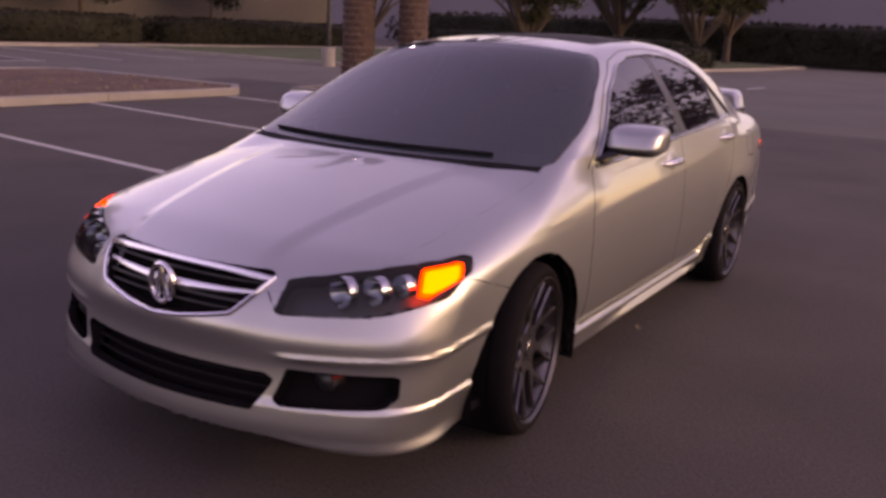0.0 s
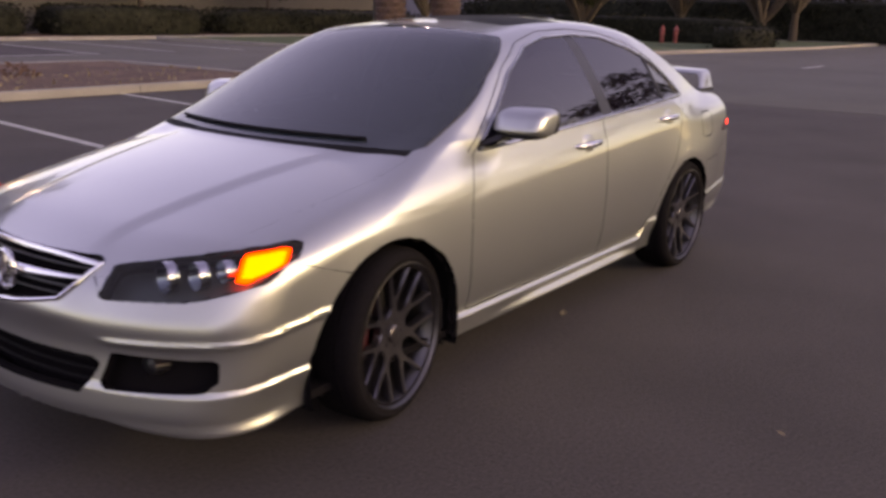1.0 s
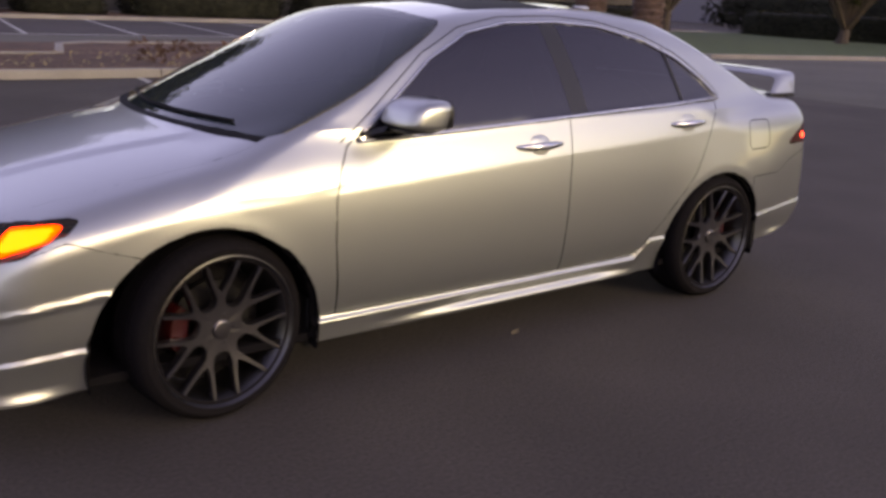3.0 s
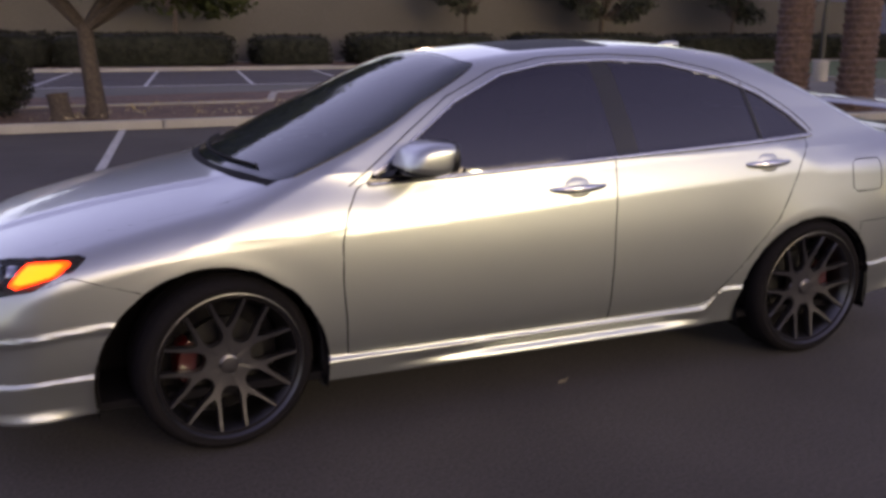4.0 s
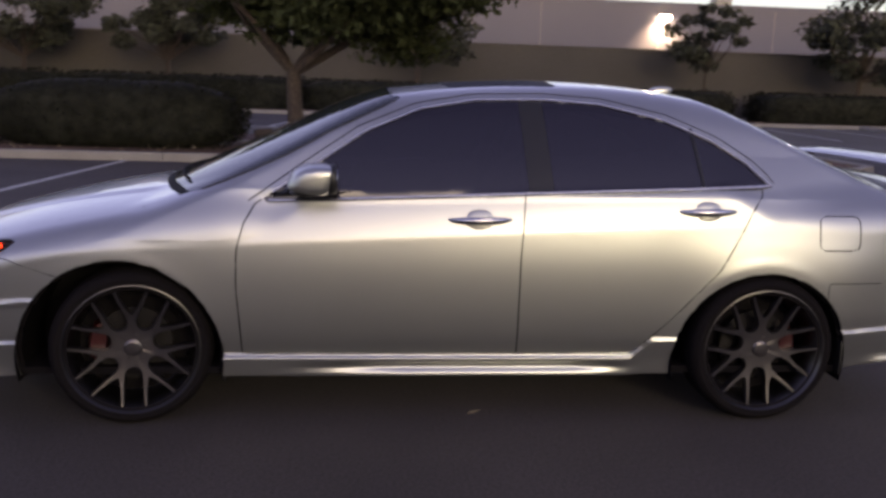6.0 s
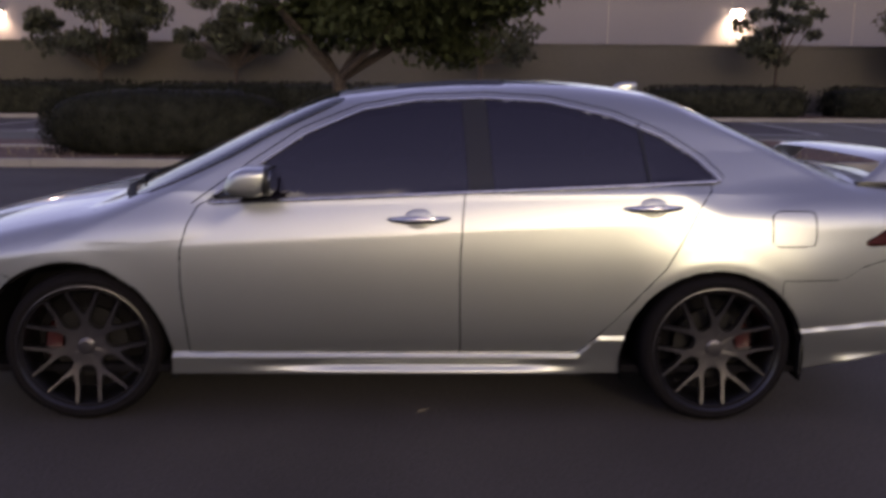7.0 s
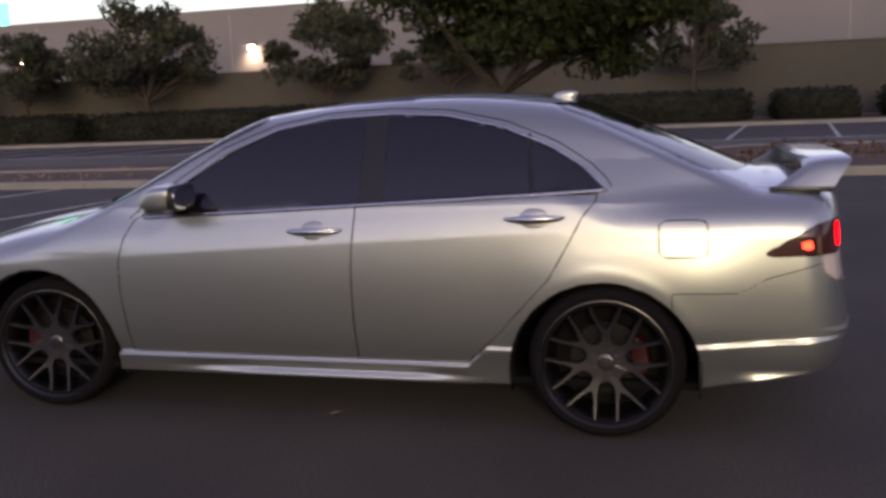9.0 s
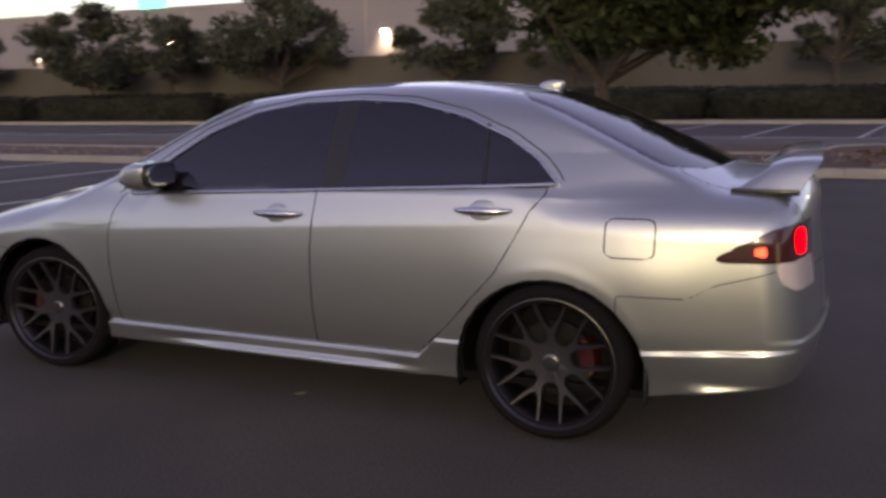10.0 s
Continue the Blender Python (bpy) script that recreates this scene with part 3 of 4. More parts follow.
def skin_y(x, z):
    """How far out the flank is at x, z."""
    x, z = np.asarray(x, float), np.asarray(z, float)
    lo, hi = np.full(x.shape, 0.3), np.full(x.shape, 1.1)
    for _ in range(30):
        mid = (lo + hi) / 2
        out = form(np.stack([x, mid, z], -1)) > 0
        hi, lo = np.where(out, mid, hi), np.where(out, lo, mid)
    return lo


def skin_x(y, z, way=-1):
    """Where the nose (way -1) or the tail (1) is at y, z."""
    y, z = np.asarray(y, float), np.asarray(z, float)
    lo, hi = np.full(y.shape, 1.2), np.full(y.shape, 2.6)
    for _ in range(30):
        mid = (lo + hi) / 2
        out = form(np.stack([way * mid, y, z], -1)) > 0
        hi, lo = np.where(out, mid, hi), np.where(out, lo, mid)
    return way * lo


def skin_z(x, y):
    x, y = np.asarray(x, float), np.asarray(y, float)
    lo, hi = np.full(x.shape, 0.6), np.full(x.shape, 1.6)
    for _ in range(30):
        mid = (lo + hi) / 2
        out = form(np.stack([x, y, mid], -1)) > 0
        hi, lo = np.where(out, mid, hi), np.where(out, lo, mid)
    return lo


panel("body_shell", "shell", PAINT, True, deep=0.02)
panel("bonnet", "bonnet", PAINT, True, gap=-0.0022, deep=0.006)
panel("cowl_panel", "cowl", COWL, True, label="black cowl panel below the windscreen", gap=0.002)
panel("front_bumper", "front_bumper", PAINT, True, gap=0.0014, deep=0.03)
panel("rear_bumper", "rear_bumper", PAINT, True, gap=0.0008, deep=0.03)
panel("boot_lid", "boot_lid", PAINT, True)
panel("windscreen", "windscreen", WINDSCREEN, True, label="dark tinted windscreen", gap=0.003)
panel("rear_window", "rear_glass", REARGLASS, True, label="dark tinted rear window", gap=0.004)
panel("sunroof", "sunroof", SUNGLASS, True, label="black glass sunroof")
# added dark sheet under the skin: stands in for shade in gaps and cabin
panel_under("gap_shade_sheet", ["shell", "bonnet", "cowl", "tail_lamp", "tail_lit", "tail_spot", "tail_clear", "front_bumper", "rear_bumper", "boot_lid", "front_door", "rear_door", "fuel_door", "door_post"], GAP, True, offset=-0.026)
panel_under("grille_back", ["grille"], GAP, True, offset=-0.06)
panel_under("intake_back", ["intake"], GAP, True, offset=-0.07)
doors = {}
for s in (-1, 1):
    doors["f", s] = panel("front_door", "front_door", PAINT, False, s)
    doors["r", s] = panel("rear_door", "rear_door", PAINT, False, s)
    panel("front_side_window", "front_glass", SIDEGLASS, False, s, "dark tinted side glass", 0.001, parent=doors["f", s])
    panel("rear_side_window", "side_glass", SIDEGLASS, False, s, "dark tinted side glass", 0.001, parent=doors["r", s])
    panel("quarter_window", "quarter_glass", SIDEGLASS, False, s, "dark tinted side glass", 0.001, parent=doors["r", s])
    panel("door_post", "door_post", TRIM, False, s, "gloss black door post trim", 0.001)
    if s < 0:
        panel("fuel_door", "fuel_door", PAINT, False, s)
    lamp = panel("headlight_lens", "headlight", LENS, False, s, "clear headlight lens", 0.002)
    panel_under("lamp_housing", ["headlight", "indicator", "amber_bulb"], HOUSING, False, s, -0.075, lamp, "dark lamp housing")
    panel("indicator", "indicator", AMBER, False, s, "lit amber indicator", 0.0015, parent=lamp)
    panel("indicator_bulb", "amber_bulb", AMBERHOT, False, s, "glowing yellow bulb", 0.0, parent=lamp)
    tail = panel("tail_lamp", "tail_lamp", TAILRED, False, s, "dark red tail lamp lens", 0.002)
    panel("marker_bulb", "tail_spot", MARKERLIT, False, s, "lit red marker lamp", 0.0, parent=tail)
    panel("tail_bulb", "tail_lit", TAILLIT, False, s, "lit red tail lamps", 0.0, parent=tail)
    panel("reverse_lens", "tail_clear", TAILCLEAR, False, s, "clear reversing lens", 0.002, parent=tail)
    panel_under("fog_recess", ["fog_recess"], GAP, False, s, -0.06)


# ---- trim, mirrors, lamps, wing ----
def strip(name, pts, r, mat, parent, label="", squash=1.0):
    bm = bmesh.new()
    tube(bm, pts, r, 8)
    return part(name, bm, mat, parent, label)


def dense(pts, n):
    pts = np.array(pts, float)
    t = np.r_[0, np.cumsum(np.linalg.norm(np.diff(pts, axis=0), axis=1))]
    u = np.linspace(0, t[-1], n)
    return np.stack([np.interp(u, t, c) for c in pts.T], -1)


def superblob(bm, centre, radii, power=2.6, seg=28, rings=18, shear=(0, 0)):
    """A rounded, boxy blob."""
    def s(v, e):
        return math.copysign(abs(v) ** e, v)

    e = 2 / power
    rows = []
    for i in range(1, rings):
        a = -math.pi / 2 + math.pi * i / rings
        row = []
        for k in range(seg):
            b = 2 * math.pi * k / seg
            x, y, z = s(math.cos(a), e) * s(math.cos(b), e), s(math.cos(a), e) * s(math.sin(b), e), s(math.sin(a), e)
            row.append((centre[0] + radii[0] * x + shear[0] * z, centre[1] + radii[1] * y + shear[1] * z, centre[2] + radii[2] * z))
        rows.append(row)
    vs = lofted(bm, rows, True)
    for row, zz in ((vs[0][::-1], -1), (vs[-1], 1)):
        bm.faces.new(row)


bot = [(x, 0.978 + 0.0437 * x - 0.006) for x in np.linspace(-0.79, 1.325, 60)]
upper = dense([(-0.775, 0.972)] + [(x, z + 0.008) for x, z in WINDOW[1:11]] + [(1.345, 1.028)], 70)
for s in (-1, 1):
    for name, line, r, where in (("belt_moulding", bot, 0.0090, None), ("window_moulding", upper, 0.0065, None)):
        xs, zs = np.array([p[0] for p in line]), np.array([p[1] for p in line])
        ys = skin_y(xs, zs)
        if name == "belt_moulding":
            ys = np.polyval(np.polyfit(xs, ys, 4), xs)
        strip(name, [(x, s * (y + 0.005), z) for x, y, z in zip(xs, ys, zs)], r, MOULDING, car, "bright chrome moulding")
    zq = np.linspace(1.018, 1.262, 12)
    xq = 1.040 - 0.12 * (zq - 1.0)
    strip("window_divider", [(x, s * (y + 0.001), z) for x, y, z in zip(xq, skin_y(xq, zq), zq)], 0.008, TRIM, doors["r", s])
    # seam of the door frames above the glass
    seam = dense([(-0.872, 0.935), (-0.63, 1.108), (-0.43, 1.240), (-0.19, 1.338), (0.06, 1.382), (0.365, 1.393), (0.635, 1.378), (0.905, 1.320), (1.125, 1.232), (1.272, 1.14), (1.345, 1.070), (1.360, 1.045)], 60)
    xs, zs = seam.T
    strip("frame_seam", [(x, s * (y - 0.001), z) for x, y, z in zip(xs, skin_y(xs, zs), zs)], 0.0032, TRIM, car, "dark door frame seam")
    # rubber round the windscreen
    zs = np.linspace(0.972, 1.345, 30)
    dz = zs - 0.966
    xs = -1.076 + 2.11 * dz + 2.0 * dz * np.maximum(0.244 - dz, 0)
    strip("windscreen_seal", [(x, s * (y + 0.0005), z) for x, y, z in zip(xs, skin_y(xs, zs), zs)], 0.0045, TRIM, car, "black rubber seal")
    # handles with their cups
    for key, x0, x1, z in (("f", -0.06, 0.202, 0.878), ("r", 0.922, 1.171, 0.926)):
        xm = (x0 + x1) / 2
        y = float(skin_y(xm, z))
        bm = bmesh.new()
        n = 16
        pts, rad = [], []
        for i in range(n + 1):
            t = i / n
            x = x0 + (x1 - x0) * t
            off = 0.034 * math.sin(math.pi * min(1, max(0, t))) ** 0.55
            pts.append((x, s * (float(skin_y(x, z)) - 0.004 + off), z + 0.004 * (t - 0.5)))
            rad.append(0.006 + 0.011 * math.sin(math.pi * t) ** 0.7)
        tube(bm, pts, rad, 10)
        part("door_handle", bm, CHROME, doors[key, s], "bright silver door handle")
        bm = bmesh.new()
        superblob(bm, (xm, s * (y - 0.004), z), (0.062, 0.010, 0.042), 2.2, 24, 12, (0, -s * 0.012))
        part("handle_cup", bm, PAINT, doors[key, s])
    # mirror
    bm = bmesh.new()
    superblob(bm, (-0.615, s * 0.902, 1.040), (0.088, 0.110, 0.060), 4.2, 36, 22, (0.018, 0))
    for v in bm.verts:
        if v.co.x < -0.62:
            v.co.z += (v.co.x + 0.62) * 0.25 * (v.co.z - 1.03) / 0.06
        v.co.x += 0.10 * (abs(v.co.y) - 0.9)
    mirror = part("door_mirror", bm, PAINT, doors["f", s], "silver door mirror housing")
    bm = bmesh.new()
    superblob(bm, (-0.625, s * 0.897, 0.988), (0.076, 0.096, 0.012), 2.6, 28, 10)
    part("mirror_base", bm, BLACK, mirror)
    bm = bmesh.new()
    superblob(bm, (-0.514, s * 0.902, 1.043), (0.006, 0.092, 0.047), 3.6, 28, 10)
    part("mirror_glass", bm, MIRROR, mirror, "mirror glass")
    bm = bmesh.new()
    superblob(bm, (-0.531, s * 0.902, 1.043), (0.020, 0.105, 0.057), 4.0, 32, 10)
    part("mirror_bezel", bm, BLACK, mirror, "black mirror bezel")
    bm = bmesh.new()
    lofted(bm, [[(-0.80, s * 0.770, 0.940), (-0.62, s * 0.778, 0.955), (-0.66, s * 0.760, 0.985), (-0.79, s * 0.760, 0.955)],
                [(-0.72, s * 0.85, 0.975), (-0.60, s * 0.85, 0.980), (-0.61, s * 0.85, 1.005), (-0.70, s * 0.85, 1.000)]], True)
    part("mirror_foot", bm, BLACK, mirror, smooth=False)
    # fog lamp
    bm = bmesh.new()
    x = float(skin_x(0.55, 0.40)) + 0.045
    lathe(bm, [(0.0001, -0.010), (0.02, -0.008), (0.031, 0.0), (0.036, 0.002), (0.036, 0.05)], 24)
    bmesh.ops.transform(bm, matrix=Matrix.Translation((x, s * 0.55, 0.402)) @ Matrix.Rotation(radians(-90 + s * 12), 4, "Z") @ Matrix.Diagonal((1.25, 1, 0.85, 1)), verts=bm.verts)
    part("fog_lamp", bm, TRIM, car, "dim glass fog lamp")
    # lamp bowls behind the lens
    for u, z, r in ((0.665, 0.664, 0.050), (0.80, 0.674, 0.045), (0.915, 0.688, 0.036)):
        y, top = 0.2, 0.84
        for _ in range(24):
            mid = (y + top) / 2
            if mid + float(skin_x(mid, z)) + 2.25 < u:
                y = mid
            else:
                top = mid
        x = float(skin_x(y, z))
        bm = bmesh.new()
        lathe(bm, [(0.0001, 0.035), (r * 0.5, 0.030), (r * 0.85, 0.012), (r, -0.012), (r * 1.05, -0.012), (r * 1.05, 0.02)], 24)
        lathe(bm, [(0.0001, 0.014), (r * 0.22, 0.017), (r * 0.3, 0.026), (r * 0.3, 0.034)], 16)
        bmesh.ops.transform(bm, matrix=Matrix.Translation((x + 0.045, s * (y - 0.012), z)) @ Matrix.Rotation(radians(-90 + s * 14), 4, "Z"), verts=bm.verts)
        part("lamp_bowl", bm, REFLECTOR, car, "bright lamp reflector")
    # mud flaps and wheel-well liners
    for name, cx, cz, r in (("front", -1.385, 0.285, 0.412), ("rear", 1.325, 0.275, 0.396)):
        bm = bmesh.new()
        rows = []
        for y in (0.862, 0.80, 0.47):
            rows.append([(cx + r * math.cos(radians(a)), s * (min(y, 0.845)), cz + r * math.sin(radians(a))) for a in range(-14, 195, 4)])
        rows.append([(cx + 0.02 * math.cos(radians(a)), s * 0.465, cz + 0.02 * math.sin(radians(a))) for a in range(-14, 195, 4)])
        lofted(bm, rows)
        part("wheel_liner", bm, GAP, car)
        bm = bmesh.new()
        xf = cx + r - 0.012
        flap = 0.842 if cx > 0 else 0.78
        box(bm, xf - 0.004, xf + 0.010, min(s * 0.60, s * flap), max(s * 0.60, s * flap), 0.205 if cx > 0 else 0.165, 0.36, 0.003)
        part("mud_flap", bm, BLACK, car)

# grille: chrome rim, bars and badge
def nose(y, z, out=0.0):
    return (float(skin_x(abs(y), z)) - out, y, z)


ys = np.linspace(-1, 1, 41)
strip("grille_top_rim", [nose(0.36 * t, 0.700 - 0.012 * abs(t) ** 4, 0.002) for t in ys], 0.011, CHROME, car, "chrome grille rim")
low = [(0.285, 0.590), (0.20, 0.573), (0.10, 0.556), (0.0, 0.547), (-0.10, 0.556), (-0.20, 0.573), (-0.285, 0.590)]
edge = [(0.368, 0.695), (0.335, 0.645)] + low + [(-0.335, 0.645), (-0.368, 0.695)]
strip("grille_lower_rim", [nose(y, z, 0.002) for y, z in dense(edge, 44)], 0.008, CHROME, car, "chrome grille rim")
for z0, dy, r, mat in ((0.645, 0.325, 0.010, CHROME), (0.672, 0.345, 0.005, BLACK), (0.618, 0.295, 0.005, BLACK), (0.595, 0.26, 0.004, BLACK)):
    bm = bmesh.new()
    pts = [nose(dy * t, z0 - (0.012 if mat is CHROME else 0.0) * (1 - abs(t)), -0.018) for t in ys]
    tube(bm, pts, [r * (1.75 - 0.95 * abs(t)) if mat is CHROME else r for t in ys], 8)
    part("grille_bar", bm, mat, car, "chrome grille bar" if mat is CHROME else "")
bm = bmesh.new()
bx, _, _ = nose(0, 0.628)
ring = [(bx - 0.004 + 0.02 * (0.05 * math.sin(a)), 0.050 * math.cos(a), 0.630 + 0.062 * math.sin(a)) for a in np.linspace(0, 2 * math.pi, 33)]
tube(bm, ring, 0.010, 8, False)
tube(bm, [(bx - 0.004, 0.022, 0.582), (bx - 0.008, 0.012, 0.640), (bx - 0.004, 0.004, 0.685)], [0.009, 0.008, 0.006], 8)
tube(bm, [(bx - 0.004, -0.022, 0.582), (bx - 0.008, -0.012, 0.640), (bx - 0.004, -0.004, 0.685)], [0.009, 0.008, 0.006], 8)
part("badge", bm, CHROME, car, "oval chrome badge")
for z in (0.335, 0.365, 0.395):
    strip("intake_slat", [nose(0.41 * t, z, -0.035) for t in ys], 0.0045, COWL, car)

# wing on the boot
path = [(-0.638, 1.016), (-0.628, 1.036), (-0.613, 1.062), (-0.597, 1.092), (-0.582, 1.108), (-0.560, 1.117), (-0.40, 1.123), (-0.2, 1.126), (0, 1.127)]
path = path + [(-y, z) for y, z in path[-2::-1]]
rows = []
for i, (y, z) in enumerate(path):
    y0, z0 = path[max(i - 1, 0)]
    y1, z1 = path[min(i + 1, len(path) - 1)]
    ny, nz = -(z1 - z0), (y1 - y0)
    ln = math.hypot(ny, nz)
    ny, nz = ny / ln, nz / ln
    foot = max(0.0, (1.11 - z) / 0.10)
    xa, xb = 2.110 - 0.125 * foot, 2.290 - 0.075 * foot
    sec = [(0.0, 0.0), (0.06, 0.008), (0.3, 0.012), (0.7, 0.010), (1.0, 0.005), (1.0, -0.006), (0.6, -0.009), (0.25, -0.009), (0.06, -0.005)]
    rows.append([(xa + (xb - xa) * a, y + ny * h, z + nz * h + (0.020 * a - 0.012) * (1 - min(1, foot))) for a, h in sec])
bm = bmesh.new()
vs = lofted(bm, rows, True)
bm.faces.new(vs[0][::-1])
bm.faces.new(vs[-1])
part("rear_wing", bm, PAINT, car, "silver boot wing")
for s in (-1, 1):
    bm = bmesh.new()
    box(bm, 1.978, 2.222, s * 0.634 - 0.02, s * 0.634 + 0.02, 1.000, 1.022, 0.006)
    part("wing_gasket", bm, TRIM, car)
# aerial fin
bm = bmesh.new()
z0 = float(skin_z(1.08, 0.0))
superblob(bm, (1.085, 0, z0 + 0.006), (0.062, 0.024, 0.026), 2.6, 24, 12, (0.015, 0))
part("roof_aerial", bm, PAINT, car, "pale silver roof aerial")
# wipers
for ya, yb in ((-0.52, 0.08), (0.02, 0.60)):
    strip("wiper", [(float(-1.245 + 0.34 * y * y), y, float(skin_z(-1.245 + 0.34 * y * y, abs(y))) + 0.009) for y in np.linspace(ya, yb, 14)], 0.007, COWL, car)
# floor pan
bm = bmesh.new()
box(bm, -2.0, 1.72, -0.80, 0.80, 0.205, 0.235)
box(bm, 1.72, 2.1, -0.70, 0.70, 0.345, 0.37)
part("floor_pan", bm, GAP, car, smooth=False)


# ---- cabin ----
def seat(x, y, w):
    bm = bmesh.new()
    superblob(bm, (x, y, 0.50), (0.26, w, 0.09), 3.2, 24, 10)
    superblob(bm, (x + 0.27, y, 0.80), (0.075, w, 0.30), 3.2, 24, 12, (0.10, 0))
    seat_ob = part("seat", bm, CABIN, car, "dark cloth seat")
    bm = bmesh.new()
    superblob(bm, (x + 0.385, y, 1.17), (0.05, min(w, 0.13), 0.075), 2.8, 20, 10, (0.02, 0))
    part("headrest", bm, CABIN, seat_ob)


seat(-0.10, -0.37, 0.24)
seat(-0.10, 0.37, 0.24)
seat(0.75, 0.0, 0.62)
bm = bmesh.new()
lofted(bm, [[(-1.02, y, 0.90 - 0.02 * (y / 0.6) ** 2), (-0.72, y, 0.955 - 0.02 * (y / 0.6) ** 2), (-0.60, y, 0.90), (-0.62, y, 0.55), (-1.02, y, 0.55)] for y in np.linspace(-0.70, 0.70, 12)])
part("dashboard", bm, CABIN, car)
bm = bmesh.new()
tube(bm, [(-0.50 + 0.07 * math.sin(a), -0.37 + 0.18 * math.cos(a), 0.88 + 0.17 * math.sin(a)) for a in np.linspace(0, 2 * math.pi, 33)], 0.016, 8, False)
box(bm, -0.53, -0.48, -0.45, -0.29, 0.84, 0.91, 0.01)
part("steering_wheel", bm, CABIN, car)


# ---- wheels ----
def wheel(x, y, steer, s, caliper_at):
    """Steered wheel: tyre, rim with seven forked spokes, disc and caliper. Its face looks along -y before it is turned."""
    hub = new("wheel")
    hub.parent = car
    hub.matrix_local = pose(x, y, 0.323, 0, 0, steer + (180 if s > 0 else 0))
    tagged(hub, label="gunmetal forked-spoke alloy wheel with a low-profile tyre")
    w = 0.115
    bm = bmesh.new()
    lathe(bm, [(0.250, -w + 0.012), (0.266, -w + 0.006), (0.272, -w), (0.293, -w - 0.003), (0.306, -w + 0.006), (0.316, -w + 0.020), (0.3225, -w + 0.042), (0.324, -0.045), (0.3175, -0.044), (0.3175, -0.037), (0.324, -0.036), (0.324, 0.036), (0.3175, 0.037), (0.3175, 0.044), (0.324, 0.045), (0.3225, w - 0.042), (0.316, w - 0.020), (0.30, w - 0.004), (0.262, w), (0.240, w - 0.01)], 80)
    part("tyre", bm, RUBBER, hub)
    bm = bmesh.new()
    lathe(bm, [(0.272, -w + 0.006), (0.2715, -w - 0.003), (0.268, -w - 0.004), (0.264, -w + 0.001), (0.251, -w + 0.024), (0.236, -w + 0.050), (0.225, 0.02), (0.232, w)], 80)
    part("rim", bm, RIMLIP, hub, "machined bright rim lip")

    def polar(r, a, dy):
        return (r * math.cos(a), dy, r * math.sin(a))

    face = -w + 0.012
    # a spoke is half of each of the two rounded windows beside it, with a pointed window between its arms
    half = math.pi / 7
    edge = [(0.086, 0.0), (0.088, 0.013), (0.094, 0.024), (0.104, 0.0315), (0.117, 0.035), (0.132, 0.036), (0.148, 0.0365), (0.166, 0.0365), (0.190, 0.037), (0.215, 0.038), (0.246, 0.040)]
    inner = [(0.0, 0.0), (0.02, 0.0), (0.045, 0.0), (0.07, 0.0), (0.10, 0.0), (0.125, 0.0), (0.138, 0.0), (0.150, 0.010), (0.176, 0.0262), (0.206, 0.0402), (0.240, 0.0563)]
    bm = bmesh.new()
    for sg in (-1, 1):
        rows = []
        for (ea, eb), (iu, iv) in zip(edge, inner):
            outer = Vector((ea * math.cos(half) + eb * math.sin(half), ea * math.sin(half) - eb * math.cos(half)))
            inn = Vector((iu, iv))
            way = (outer - inn).normalized()
            cut = min(0.0035, (outer - inn).length * 0.3)
            row = []
            for q, lower in ((inn, 0.034), (inn, 0.006 if iv > 0 else 0.0), (inn + way * (cut if iv > 0 else 0.0005), 0.0), (outer - way * cut, 0.0), (outer, 0.007), (outer, 0.034)):
                r = min(0.25, q.length)
                dish = 0.028 - 0.030 * max(0.0, (r - 0.05) / 0.20) ** 1.4
                row.append((q.x, face + dish + lower, sg * q.y))
            rows.append(row if sg < 0 else row[::-1])
        vs = lofted(bm, rows, True)
        bm.faces.new(vs[0][::-1])
        bm.faces.new(vs[-1])
    bmesh.ops.recalc_face_normals(bm, faces=bm.faces)
    spoke = finish("spoke", bm, GUNMETAL, False)
    for k in range(7):
        ob = new("spoke", spoke)
        ob.parent = hub
        ob.matrix_local = Matrix.Rotation((math.pi / 2 + math.pi / 7) + k * 2 * math.pi / 7, 4, "Y")
    bm = bmesh.new()
    lathe(bm, [(0.0001, face + 0.0165), (0.024, face + 0.017), (0.031, face + 0.018), (0.034, face + 0.021), (0.035, face + 0.06)], 40)
    for k in range(5):
        a = k * 2 * math.pi / 5
        tube(bm, [polar(0.052, a, face + 0.035), polar(0.052, a, face + 0.0235)], 0.008, 6)
    part("hub_cap", bm, GUNMETAL, hub)
    bm = bmesh.new()
    lathe(bm, [(0.06, 0.0), (0.09, -0.004), (0.155, -0.004), (0.155, 0.022), (0.06, 0.022)], 48)
    part("brake_disc", bm, BRAKE, hub)
    bm = bmesh.new()
    rows = []
    for k in range(9):
        a = radians(caliper_at - 30 + 60 * k / 8)
        e = 0.012 if k in (0, 8) else 0.0
        rows.append([polar(0.105 + e, a, -0.012), polar(0.108 + e, a, -0.036), polar(0.130, a, -0.043), polar(0.168 - e, a, -0.040), polar(0.178 - e, a, -0.020), polar(0.178 - e, a, 0.035), polar(0.150, a, 0.04), polar(0.105 + e, a, 0.03)])
    vs = lofted(bm, rows, True)
    bm.faces.new(vs[0][::-1])
    bm.faces.new(vs[-1])
    part("brake_caliper", bm, RED, hub, "red painted brake caliper")
    bm = bmesh.new()
    lathe(bm, [(0.0001, 0.045), (0.222, 0.045)], 40)
    part("backing_plate", bm, GAP, hub)
    return hub


for s in (-1, 1):
    wheel(-1.351, s * 0.741, 8, s, 172 if s < 0 else 8)
    wheel(1.335, s * 0.757, 0, s, 8 if s < 0 else 172)


